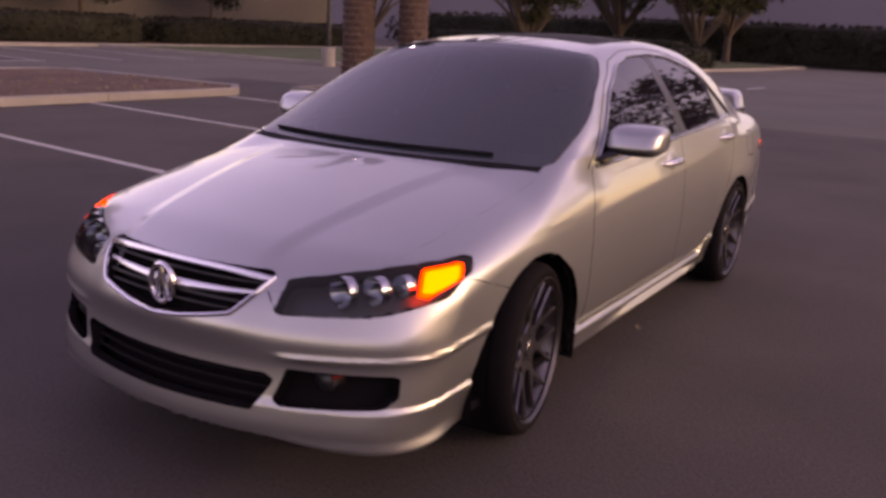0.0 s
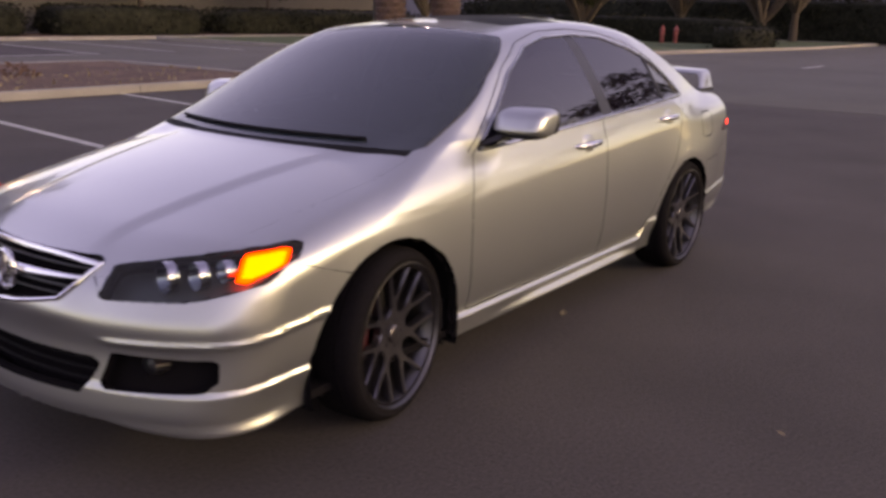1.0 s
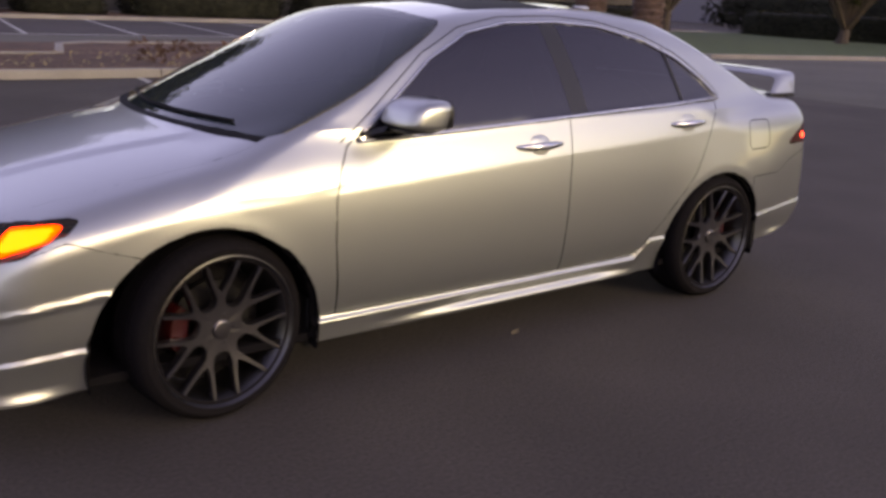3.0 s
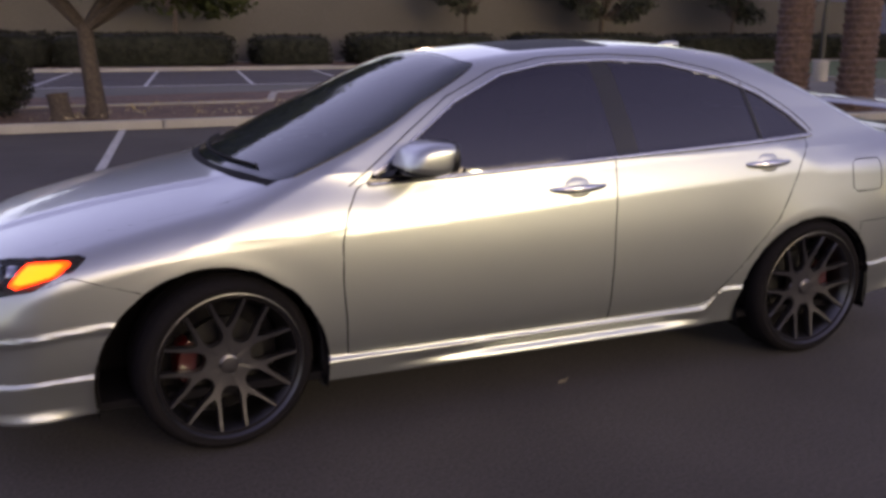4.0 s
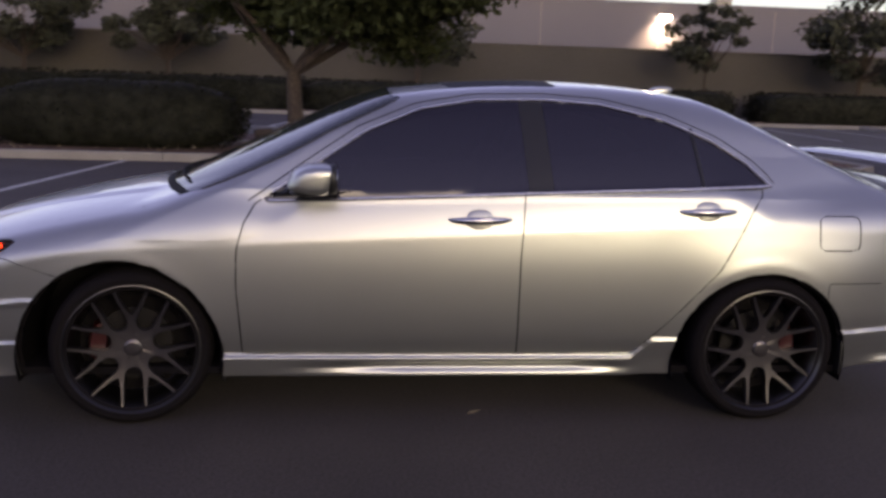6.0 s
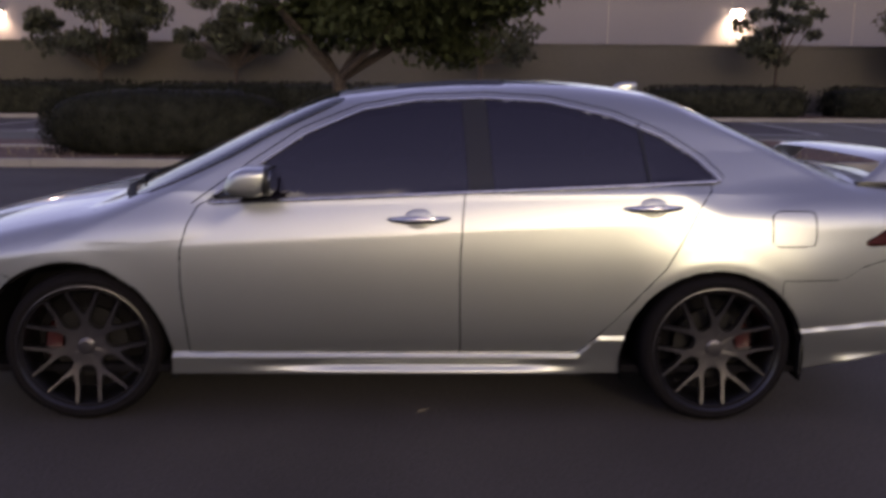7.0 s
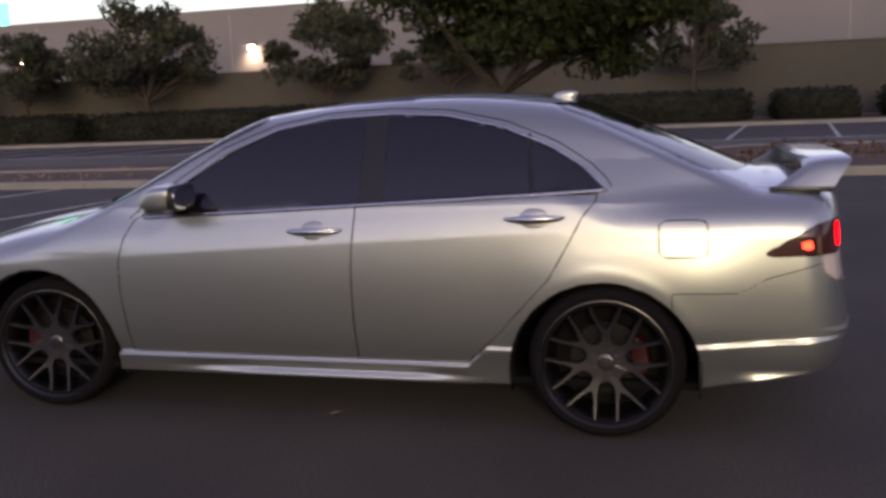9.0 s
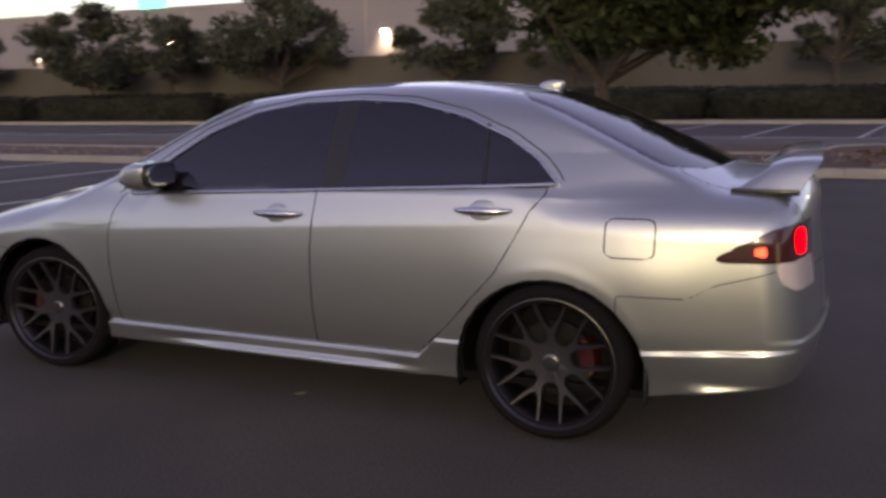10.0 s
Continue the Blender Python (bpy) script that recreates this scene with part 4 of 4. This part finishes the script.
# ---- plants ----
rng = np.random.default_rng(7)


def leaf_mesh(name, centres, size, mat, droop=0.3):
    """Many small folded leaves as one mesh."""
    n = len(centres)
    a = rng.normal(size=(n, 3))
    a[:, 2] -= droop
    a /= np.linalg.norm(a, axis=1, keepdims=True)
    b = np.cross(a, rng.normal(size=(n, 3)))
    b /= np.linalg.norm(b, axis=1, keepdims=True)
    c = np.cross(a, b)
    s = (size * rng.uniform(0.6, 1.4, n))[:, None]
    tip, root = centres + a * s, centres - a * s
    l = centres + b * s * 0.45 + c * s * 0.12
    r = centres - b * s * 0.45 + c * s * 0.12
    v = np.stack([root, l, tip, r], 1).reshape(-1, 3)
    k = np.arange(n)[:, None] * 4
    f = np.concatenate([k + np.array([0, 1, 2]), k + np.array([0, 2, 3])])
    me = bpy.data.meshes.new(name)
    me.from_pydata(v.tolist(), [], f.tolist())
    me.materials.append(mat)
    return me


def cloud(n, centre, radii, hollow=0.35):
    d = rng.normal(size=(n, 3))
    d /= np.linalg.norm(d, axis=1, keepdims=True)
    r = rng.uniform(hollow, 1, n) ** 0.6
    return np.array(centre) + d * r[:, None] * np.array(radii)


def tree(name, x, y, trunk_h, trunk_r, crown, clumps, leaves, size, label, lean=(0, 0), forks=3, base=0.0, mat=None, thin=0.8):
    """Tapered trunk that forks into limbs, and a crown of leaf clumps round the limb ends with gaps between."""
    root = new(name)
    root.matrix_world = pose(x, y, base)
    tagged(root, label, "tree")
    (cx, cy, cz), (rx, ry, rz) = crown
    bm = bmesh.new()
    top = Vector((lean[0], lean[1], trunk_h))
    tube(bm, [(0, 0, -0.05), (0.02, 0, trunk_h * 0.15), tuple(top * 0.6), tuple(top)], [trunk_r * 1.35, trunk_r * 1.05, trunk_r * 0.9, trunk_r * 0.8], 10)
    part("trunk", bm, BARK, root)
    ends = []
    for k in range(clumps):
        d = rng.normal(size=3)
        d /= np.linalg.norm(d)
        end = np.array([cx, cy, cz]) + d * np.array([rx, ry, rz]) * rng.uniform(0.45, 0.95)
        ends.append(end)
        if k % max(1, clumps // (forks * 4)) == 0:
            mid = Vector(end) * 0.45 + top * 0.55 + Vector(rng.normal(size=3) * 0.15)
            bm = bmesh.new()
            tube(bm, [tuple(top * 0.93), tuple(mid), tuple(end)], [trunk_r * 0.55, trunk_r * 0.32, trunk_r * 0.08], 6)
            part("limb", bm, BARK, root)
    pts = []
    for e in ends:
        w = rng.uniform(0.55, 1.15)
        pts.append(cloud(max(4, leaves // clumps), e, np.array([rx, ry, rz * thin]) * 0.33 * w, 0.1))
    ob = new("crown", leaf_mesh("crown", np.concatenate(pts), size, mat or LEAF))
    ob.parent = root
    tagged(ob, kind="stuff")
    return root


def hedge(name, x0, x1, y0, y1, z1, label, n, size, power=5.0, base=0.12, mat=None):
    """A clipped hedge: dense core with leaves standing proud all over."""
    root = new(name)
    c = ((x0 + x1) / 2, (y0 + y1) / 2)
    root.matrix_world = pose(*c, base)
    tagged(root, label, "hedge")
    rx, ry, rz = (x1 - x0) / 2, (y1 - y0) / 2, z1 - base
    bm = bmesh.new()
    superblob(bm, (0, 0, rz * 0.42), (rx * 0.96, ry * 0.94, rz * 0.54), power, 40, 16)
    for v in bm.verts:
        v.co += Vector((1, 1, 1)) * 0.05 * noise.noise(v.co * 2.1)
        v.co.z = max(v.co.z, -0.03)
    part("core", bm, HEDGE, root)
    d = rng.normal(size=(n, 3))
    m = np.abs(d) ** power
    r = m.sum(1) ** (-1 / power)
    p = d * r[:, None]
    p = p * rng.uniform(0.93, 1.05, (n, 1)) * np.array([rx, ry, rz * 0.56]) + np.array([0, 0, rz * 0.44])
    # even the cover out along a long hedge
    p[:, 0] = np.where(np.abs(p[:, 0]) < rx * 0.85, rng.uniform(-rx * 0.93, rx * 0.93, n), p[:, 0])
    p = p[p[:, 2] > 0]
    ob = new("foliage", leaf_mesh("foliage", p, size, mat or HEDGE, 0.0))
    ob.parent = root
    tagged(ob, kind="stuff")
    return root


tree("broadleaf_tree", -1.45, 11.7, 1.45, 0.15, ((1.0, 0.2, 3.5), (3.4, 2.7, 1.85)), 140, 42000, 0.085, "broad leafy tree with a forked trunk in an island bed", (-0.05, 0.0), 2, 0.14)
hedge("clipped_hedge", -7.1, -2.45, 11.55, 13.6, 1.34, "dark clipped hedge with rounded ends", 11000, 0.035, 2.9)
bm = bmesh.new()
tube(bm, [(-1.95, 11.4, 0.1), (-1.98, 11.4, 0.30), (-2.0, 11.41, 0.52)], [0.19, 0.15, 0.16], 12)
for v in bm.verts:
    v.co += Vector((1, 1, 0.6)) * 0.03 * noise.noise(v.co * 9)
tagged(part("tree_stump", bm, BARK), "sawn brown tree stump in mulch", "stump")
# young trees along the boundary wall
for k, (x, h, r, w, n) in enumerate([(-47, 1.9, 0.10, 3.0, 4000), (-36.2, 1.7, 0.13, 3.5, 5500), (-30.5, 2.0, 0.09, 2.6, 3000), (-23.6, 1.8, 0.13, 3.7, 6500), (-14.0, 1.9, 0.11, 3.0, 4500), (-8.2, 2.0, 0.10, 2.4, 2500), (2.3, 2.3, 0.12, 2.8, 2500), (15.2, 2.2, 0.08, 2.1, 1200), (22.5, 2.1, 0.15, 3.2, 2400), (30.5, 2.2, 0.12, 2.9, 2200)]):
    tree("street_tree", x, 34.3, h, r, ((0.1, 0, h + w * 0.62), (w, w * 0.9, w * 0.72)), 34 if n > 2600 else 22, int(n * 1.6), 0.15, "small leafy tree before a block wall" if n > 2600 else "thin sparse young tree before a block wall", (0.05, 0), 3, 0.14, HAZELEAF)
for x0, x1, z1 in ((-70, -40.5, 1.5), (-40, -27, 1.5), (-26.5, -12, 1.45), (-12.3, -2.2, 1.42), (-2.5, 4.5, 1.38), (5.4, 8.6, 1.3), (9.6, 16.4, 1.4), (17.6, 25.5, 1.4), (26.5, 43, 1.4)):
    hedge("boundary_hedge", x0, x1, 33.0, 35.8, z1, "dark clipped hedge along a block wall", int(220 * (x1 - x0)), 0.10, 6.0)


def palm(x, y, h, r):
    root = new("palm_tree")
    root.matrix_world = pose(x, y, 0.1)
    tagged(root, "thick palm trunk with reddish-brown leaf scars", "palm tree")
    bm = bmesh.new()
    rows = []
    for i in range(int(h / 0.13)):
        z = i * 0.13
        rr = r * (1.12 - 0.12 * min(1, z / 0.8))
        for dz, dr in ((0.0, 0.0), (0.09, 0.045), (0.11, 0.04)):
            rows.append([((rr + dr * (0.6 + 0.4 * math.sin(7 * a + i * math.pi))) * math.cos(a), (rr + dr * (0.6 + 0.4 * math.sin(7 * a + i * math.pi))) * math.sin(a), z + dz) for a in np.linspace(0, 2 * math.pi, 29)[:-1]])
    lofted(bm, rows, True)
    part("trunk", bm, PALMBARK, root, smooth=False)
    for k in range(26):
        a = k * 2.4
        up = rng.uniform(-0.2, 1.2)
        bm = bmesh.new()
        row_l, row_r = [], []
        for i in range(9):
            t = i / 8
            d = 0.3 + 2.6 * t
            z = h + up * 2.2 * t - 1.9 * t * t
            wv = 0.32 * math.sin(math.pi * (0.1 + 0.85 * t))
            c, s_ = math.cos(a), math.sin(a)
            row_l.append((c * d - s_ * wv, s_ * d + c * wv, z - 0.12))
            row_r.append((c * d + s_ * wv, s_ * d - c * wv, z - 0.12))
        lofted(bm, [row_l, [((p[0] + q[0]) / 2, (p[1] + q[1]) / 2, p[2] + 0.12) for p, q in zip(row_l, row_r)], row_r])
        part("frond", bm, LEAF, root)


palm(11.0, 9.45, 6.4, 0.30)
palm(11.65, 8.5, 5.9, 0.29)
# trees and hedge past the lane
for x, y, h, r, w, lx in ((40.0, 20.2, 0.7, 0.28, 4.2, 0.2), (52.5, 14.4, 1.2, 0.30, 4.4, -0.3), (57.0, 21.6, 1.6, 0.42, 5.0, 0.3), (58.5, 14.2, 1.9, 0.26, 4.0, 0.1), (33.0, 25.5, 1.2, 0.22, 3.8, 0.1)):
    tree("spreading_tree", x, y, h, r, ((0, 0, h + w * 0.85), (w, w * 0.85, w * 0.5)), 40, 5000, 0.17, "spreading tree with several bare limbs on a lawn", (lx, 0), 5, 0.1)
hedge("box_hedge", 44.5, 47.0, 12.5, 30.0, 1.5, "dark clipped hedge on a lawn", 2600, 0.10, 7.0)
hedge("box_hedge", 37.8, 43.6, 10.7, 12.6, 1.15, "low rounded hedge by a kerb", 1500, 0.09, 4.0)


def hydrant(x, y):
    """A red hydrant: flanged barrel, bonnet and side outlets."""
    ob = new("fire_hydrant")
    ob.matrix_world = pose(x, y, 0.11)
    tagged(ob, "weathered red hydrant standing on a lawn", "hydrant", "hydrants")
    bm = bmesh.new()
    rows = [(0.16, 0.0), (0.16, 0.05), (0.11, 0.06), (0.10, 0.62), (0.15, 0.64), (0.15, 0.70), (0.12, 0.74), (0.07, 0.86), (0.03, 0.90), (0.03, 0.96), (0.001, 0.965)]
    lofted(bm, [[(r * math.cos(k * math.pi / 10), r * math.sin(k * math.pi / 10), z) for k in range(20)] for r, z in rows], True)
    part("barrel", bm, HYDRANT, ob)
    for sg in (-1, 1):
        bm = bmesh.new()
        tube(bm, [(sg * 0.08, 0, 0.50), (sg * 0.18, 0, 0.50), (sg * 0.185, 0, 0.50), (sg * 0.22, 0, 0.50)], [0.055, 0.055, 0.07, 0.07], 12)
        part("outlet", bm, HYDRANT, ob)


hydrant(43.4, 17.0)
hydrant(43.6, 16.3)
hedge("far_hedge", 62.0, 66.0, -22.0, 44.0, 2.9, "tall dark hedge far across the lane", 5000, 0.25, 7.0)
# out of view on the other side of the car park: trees mirrored in the side glass
tree("leafy_tree", 17.5, -6.2, 2.2, 0.2, ((0, 0, 5.2), (3.4, 3.2, 2.6)), 34, 4500, 0.14, "leafy tree out of view across the car park", (0.2, 0), 4)
tree("leafy_tree", 26.0, -17.0, 2.2, 0.2, ((0, 0, 5.8), (4.0, 3.6, 3.0)), 34, 4500, 0.16, "leafy tree out of view across the car park", (-0.2, 0), 4)
# unseen trees added only for what the car mirrors
tree("leafy_tree", -16.0, -33.0, 2.0, 0.2, ((0, 0, 4.6), (6.0, 3.2, 2.6)), 40, 5000, 0.2, "leafy tree out of view across the car park", (-0.2, 0), 4)
tree("leafy_tree", 30.0, -34.0, 2.0, 0.2, ((0, 0, 4.4), (6.0, 3.2, 2.4)), 40, 5000, 0.2, "leafy tree out of view across the car park", (0.2, 0), 4)
# unseen hedge, added to block low sky glow and darken the lower doors
hedge("glow_block_hedge", -55.0, 55.0, -38.0, -35.0, 7.0, "unseen tall dark hedge added to block low sky glow", 9000, 0.25, 8.0)


# ---- the car park ----
def slab(name, x0, x1, y0, y1, z, mat, label, thick=0.3, category="ground", bevel=0.0):
    bm = bmesh.new()
    box(bm, x0, x1, y0, y1, z - thick, z, bevel)
    return tagged(part(name, bm, mat, None, "", False), label, category, kind="structure")


slab("ground", -600, 600, -600, 600, 0, ASPHALT, "dark grey asphalt of the car park")
slab("lane", 12.2, 62, -90, 31, 0.004, ASPHALT2, "paler worn asphalt lane", 0.1, "road")
slab("aisle", -90, 12.2, 14.3, 21.6, 0.004, ASPHALT2, "paler worn asphalt aisle", 0.1, "road")


def bed(name, outline, label, mat, height=0.14, kerb=0.16):
    """A planted bed: kerb stones round it with joints between, and soil within."""
    base = new(name)
    tagged(base, label, "bed", kind="structure")
    n = len(outline)
    cx, cy = sum(p[0] for p in outline) / n, sum(p[1] for p in outline) / n
    bm = bmesh.new()
    vs = [bm.verts.new((x, y, height - 0.03)) for x, y in outline]
    f = bm.faces.new(vs)
    bmesh.ops.triangulate(bm, faces=[f])
    bmesh.ops.subdivide_edges(bm, edges=bm.edges, cuts=5, use_grid_fill=True)
    for v in bm.verts:
        v.co.z += 0.05 * noise.noise(v.co * 1.3) + 0.02 * noise.noise(v.co * 5)
    part("soil", bm, mat, base)
    for i in range(n):
        a, b = Vector((*outline[i], 0)), Vector((*outline[(i + 1) % n], 0))
        ln = (b - a).length
        k = max(1, round(ln / 3.0))
        d = (b - a) / ln
        for j in range(k):
            bm = bmesh.new()
            box(bm, 0.004, ln / k - 0.004, 0.0, kerb, -0.1, height, 0.018)
            ob = part("kerb_stone", bm, CONCRETE, base, "", False)
            p = a + d * (ln * j / k)
            ob.matrix_local = Matrix.Translation(p) @ Matrix.Rotation(math.atan2(d.y, d.x), 4, "Z")
    return base


bed("island", [(-40, 10.5), (8.6, 10.5), (9.3, 11.2), (9.3, 16.4), (8.6, 17.0), (3.2, 17.0), (2.4, 16.4), (1.8, 14.0), (-40, 14.0)], "kerbed island bed of brown mulch between parking rows", MULCH)
bed("wall_bed", [(-70, 31.0), (44, 31.0), (44, 36.9), (-70, 36.9)], "kerbed planting bed below a block wall", MULCH)
bed("palm_bed", [(10.0, 7.5), (12.6, 7.5), (12.6, 10.4), (10.0, 10.4)], "small kerbed bed round two palm trunks", MULCH)
bed("lawn", [(20.5, 13.4), (24, 12.9), (29, 12.1), (40, 10.4), (46, 9.7), (60, 9.2), (60, 30.5), (20.5, 30.5)], "green lawn edged with kerb stones", GRASS)


def painted_line(xa, ya, xb, yb, w=0.10):
    d = Vector((xb - xa, yb - ya, 0))
    bm = bmesh.new()
    box(bm, 0, d.length, -w / 2, w / 2, 0.0, 0.005)
    ob = part("parking_line", bm, LINE, None, "", False)
    ob.matrix_world = Matrix.Translation((xa, ya, 0.003)) @ Matrix.Rotation(math.atan2(d.y, d.x), 4, "Z")
    return tagged(ob, "worn white parking bay line on asphalt", "road marking", "bay lines")


for x in (8.0, 4.97, 1.95, -1.33, -4.36, -7.4, -10.4, -13.4, -16.5, -19.5):
    painted_line(x - 0.50, 4.0, x + 0.22, 10.48)
for k in range(-13, 8):
    painted_line(3.0 + 2.93 * k, 21.7, 4.15 + 2.93 * k, 30.98)
painted_line(-60, 21.65, 12, 21.65)
painted_line(26.0, 4.9, 28.0, 4.8, 0.12)

# boundary wall with a capping and pilasters
wall = slab("boundary_wall", -70, 43.5, 37.0, 37.22, 3.18, BLOCK, "tan block boundary wall", 3.2, "wall")
bm = bmesh.new()
box(bm, -70, 43.5, 36.95, 37.27, 3.181, 3.27, 0.01)
part("capping", bm, BLOCK, wall, "", False)


def lamp(parent, x, y, z, power, w=0.45):
    """A wall-pack lamp, lit, that throws its light down the wall."""
    ob = new("wall_lamp")
    ob.matrix_world = pose(x, y, z)
    tagged(ob, "lit wall lamp on a pale warehouse wall", "lamp", "wall lamps")
    bm = bmesh.new()
    lofted(bm, [[(-w / 2, 0, 0.18), (w / 2, 0, 0.18), (w / 2, 0, -0.16), (-w / 2, 0, -0.16)], [(-w / 2, -0.16, 0.16), (w / 2, -0.16, 0.16), (w / 2, -0.28, -0.05), (-w / 2, -0.28, -0.05)]], True)
    part("housing", bm, TRIM, ob, smooth=False)
    bm = bmesh.new()
    lofted(bm, [[(-w * 0.46, -0.285, -0.02), (w * 0.46, -0.285, -0.02)], [(-w * 0.46, -0.27, -0.17), (w * 0.46, -0.27, -0.17)], [(-w * 0.46, -0.02, -0.19), (w * 0.46, -0.02, -0.19)]])
    part("lens", bm, LAMPON, ob, "glowing lamp lens", False)
    li = new("wall_light", bpy.data.lights.new("wall_light", "SPOT"))
    li.data.energy, li.data.color, li.data.spot_size, li.data.spot_blend, li.data.shadow_soft_size = power, (1.0, 0.80, 0.42), radians(125), 1.0, 0.3
    li.matrix_world = look((x, y - 0.5, z - 0.2), (x, y + 0.3, z - 2.2))
    return ob


def building(name, x0, x1, y0, y1, h, label):
    ob = new(name)
    tagged(ob, label, "building")
    bm = bmesh.new()
    box(bm, x0, x1, y0, y1, -0.1, h)
    part("wall", bm, RENDERED, ob, "", False)
    bm = bmesh.new()
    box(bm, x0 - 0.05, x1 + 0.05, y0 - 0.06, y1 + 0.05, h, h + 0.25)
    part("parapet", bm, RENDERED, ob, "", False)
    bm = bmesh.new()
    box(bm, x0 + 0.3, x1 - 0.3, y0 + 0.3, y1 - 0.3, h + 0.251, h + 0.30)
    part("roof", bm, CONCRETE, ob, "", False)
    x = x0 + 6
    while x < x1:
        bm = bmesh.new()
        box(bm, x, x + 0.04, y0 - 0.012, y0 + 0.01, 0, h)
        part("wall_joint", bm, CONCRETE, ob, "", False)
        x += 7.5
    return ob


west = building("warehouse", -78, 5.0, 50, 75, 7.7, "long pale rendered warehouse beyond a wall")
east = building("warehouse", 5.0, 38.0, 50.4, 75, 6.45, "lower pale rendered warehouse beyond a wall")
building("far_warehouse", 78, 100, -30, 98, 8.0, "pale rendered building far beyond a hedge")
for x, y in ((14.6, 53.0), (24.0, 55.0)):
    bm = bmesh.new()
    box(bm, x, x + 1.1, y, y + 1.1, 6.75, 7.55, 0.03)
    part("roof_unit", bm, CONCRETE, east, "", False)
lamp(west, -25.4, 49.98, 5.5, 260)
lamp(west, -43.5, 49.98, 5.4, 200)
lamp(east, 18.8, 50.38, 5.9, 1100, 0.7)
lamp(west, -57.0, 49.98, 4.6, 120)

def lamp_post(x, y, h, sides, label):
    """A slim post on a concrete foot with one or two flat lit heads."""
    post = new("lamp_post")
    post.matrix_world = pose(x, y, 0.0)
    tagged(post, label, "lamp post", "lamp posts")
    bm = bmesh.new()
    tube(bm, [(0, 0, 0), (0, 0, 0.62), (0, 0, 0.66)], [0.24, 0.24, 0.20], 16)
    part("foot", bm, CONCRETE, post)
    bm = bmesh.new()
    tube(bm, [(0, 0, 0.6), (0, 0, h)], [0.085, 0.055], 10)
    part("pole", bm, TRIM, post)
    for sg in sides:
        bm = bmesh.new()
        tube(bm, [(0, 0, h - 0.15), (sg * 0.25, -sg * 0.3, h - 0.05)], [0.03, 0.025], 8)
        part("arm", bm, TRIM, post)
        bm = bmesh.new()
        superblob(bm, (sg * 0.42, -sg * 0.5, h - 0.03), (0.24, 0.24, 0.06), 3.5, 24, 10)
        head = part("head", bm, TRIM, post)
        bm = bmesh.new()
        superblob(bm, (sg * 0.42, -sg * 0.5, h - 0.10), (0.17, 0.17, 0.05), 2.6, 20, 8)
        part("lens", bm, POSTLIT, head, "lit white lamp lens")


lamp_post(20.0, 17.6, 13.0, (-1, 1), "tall slim lamp post with two lit heads")
lamp_post(LAMP_AT[0] - 0.42, LAMP_AT[1] + 0.5 - 0.4, LAMP_AT[2] + 0.55, (1,), "low lamp post with a lit yellowish head")

# lit roadside sign
sign = new("roadside_sign")
sign.matrix_world = pose(-69.8, 78, 0)
tagged(sign, "lit green and white sign board on a post", "sign")
bm = bmesh.new()
tube(bm, [(0, 0, 0), (0, 0, 9.8)], 0.18, 10)
part("post", bm, TRIM, sign)
for z0, z1, mat, name in ((9.6, 11.3, SIGNLIT, "white_board"), (11.32, 13.6, SIGNGREEN, "green_board")):
    bm = bmesh.new()
    box(bm, -2.0, 2.0, -0.2, 0.2, z0, z1, 0.03)
    part(name, bm, mat, sign, "", False)

# litter
for x, y, a, n in ((0.09, -0.755, 20, 0.035), (-0.58, -2.02, 70, 0.020)):
    bm = bmesh.new()
    lofted(bm, [[(-n, 0, 0.006), (-n * 0.3, n * 0.5, 0.010), (n, n * 0.1, 0.016)], [(-n, 0, 0.006), (0, 0.0, 0.004), (n, n * 0.1, 0.016)], [(-n, 0, 0.006), (-n * 0.2, -n * 0.5, 0.012), (n, n * 0.1, 0.016)]])
    ob = part("fallen_leaf", bm, DRYLEAF)
    ob.matrix_world = pose(x, y, 0.0, 0, 0, a)
    tagged(ob, "dry pale leaf lying on asphalt", "leaf")
pts = np.stack([rng.uniform(-20, 9, 700), rng.uniform(10.8, 14.0, 700), np.full(700, 0.15)], -1)
litter = new("leaf_litter", leaf_mesh("leaf_litter", pts, 0.045, DRYLEAF, 0.0))
tagged(litter, "dry leaves scattered over mulch", "leaves", kind="stuff")
low = np.concatenate([cloud(60, (x, rng.uniform(11.4, 15.5), 0.2), (0.45, 0.4, 0.16)) for x in rng.uniform(2.5, 8.8, 5)])
shrubs = new("low_plants", leaf_mesh("low_plants", low, 0.06, MULCH, 0.0))
tagged(shrubs, "low reddish brown ground plants on an island", "plants", kind="stuff")
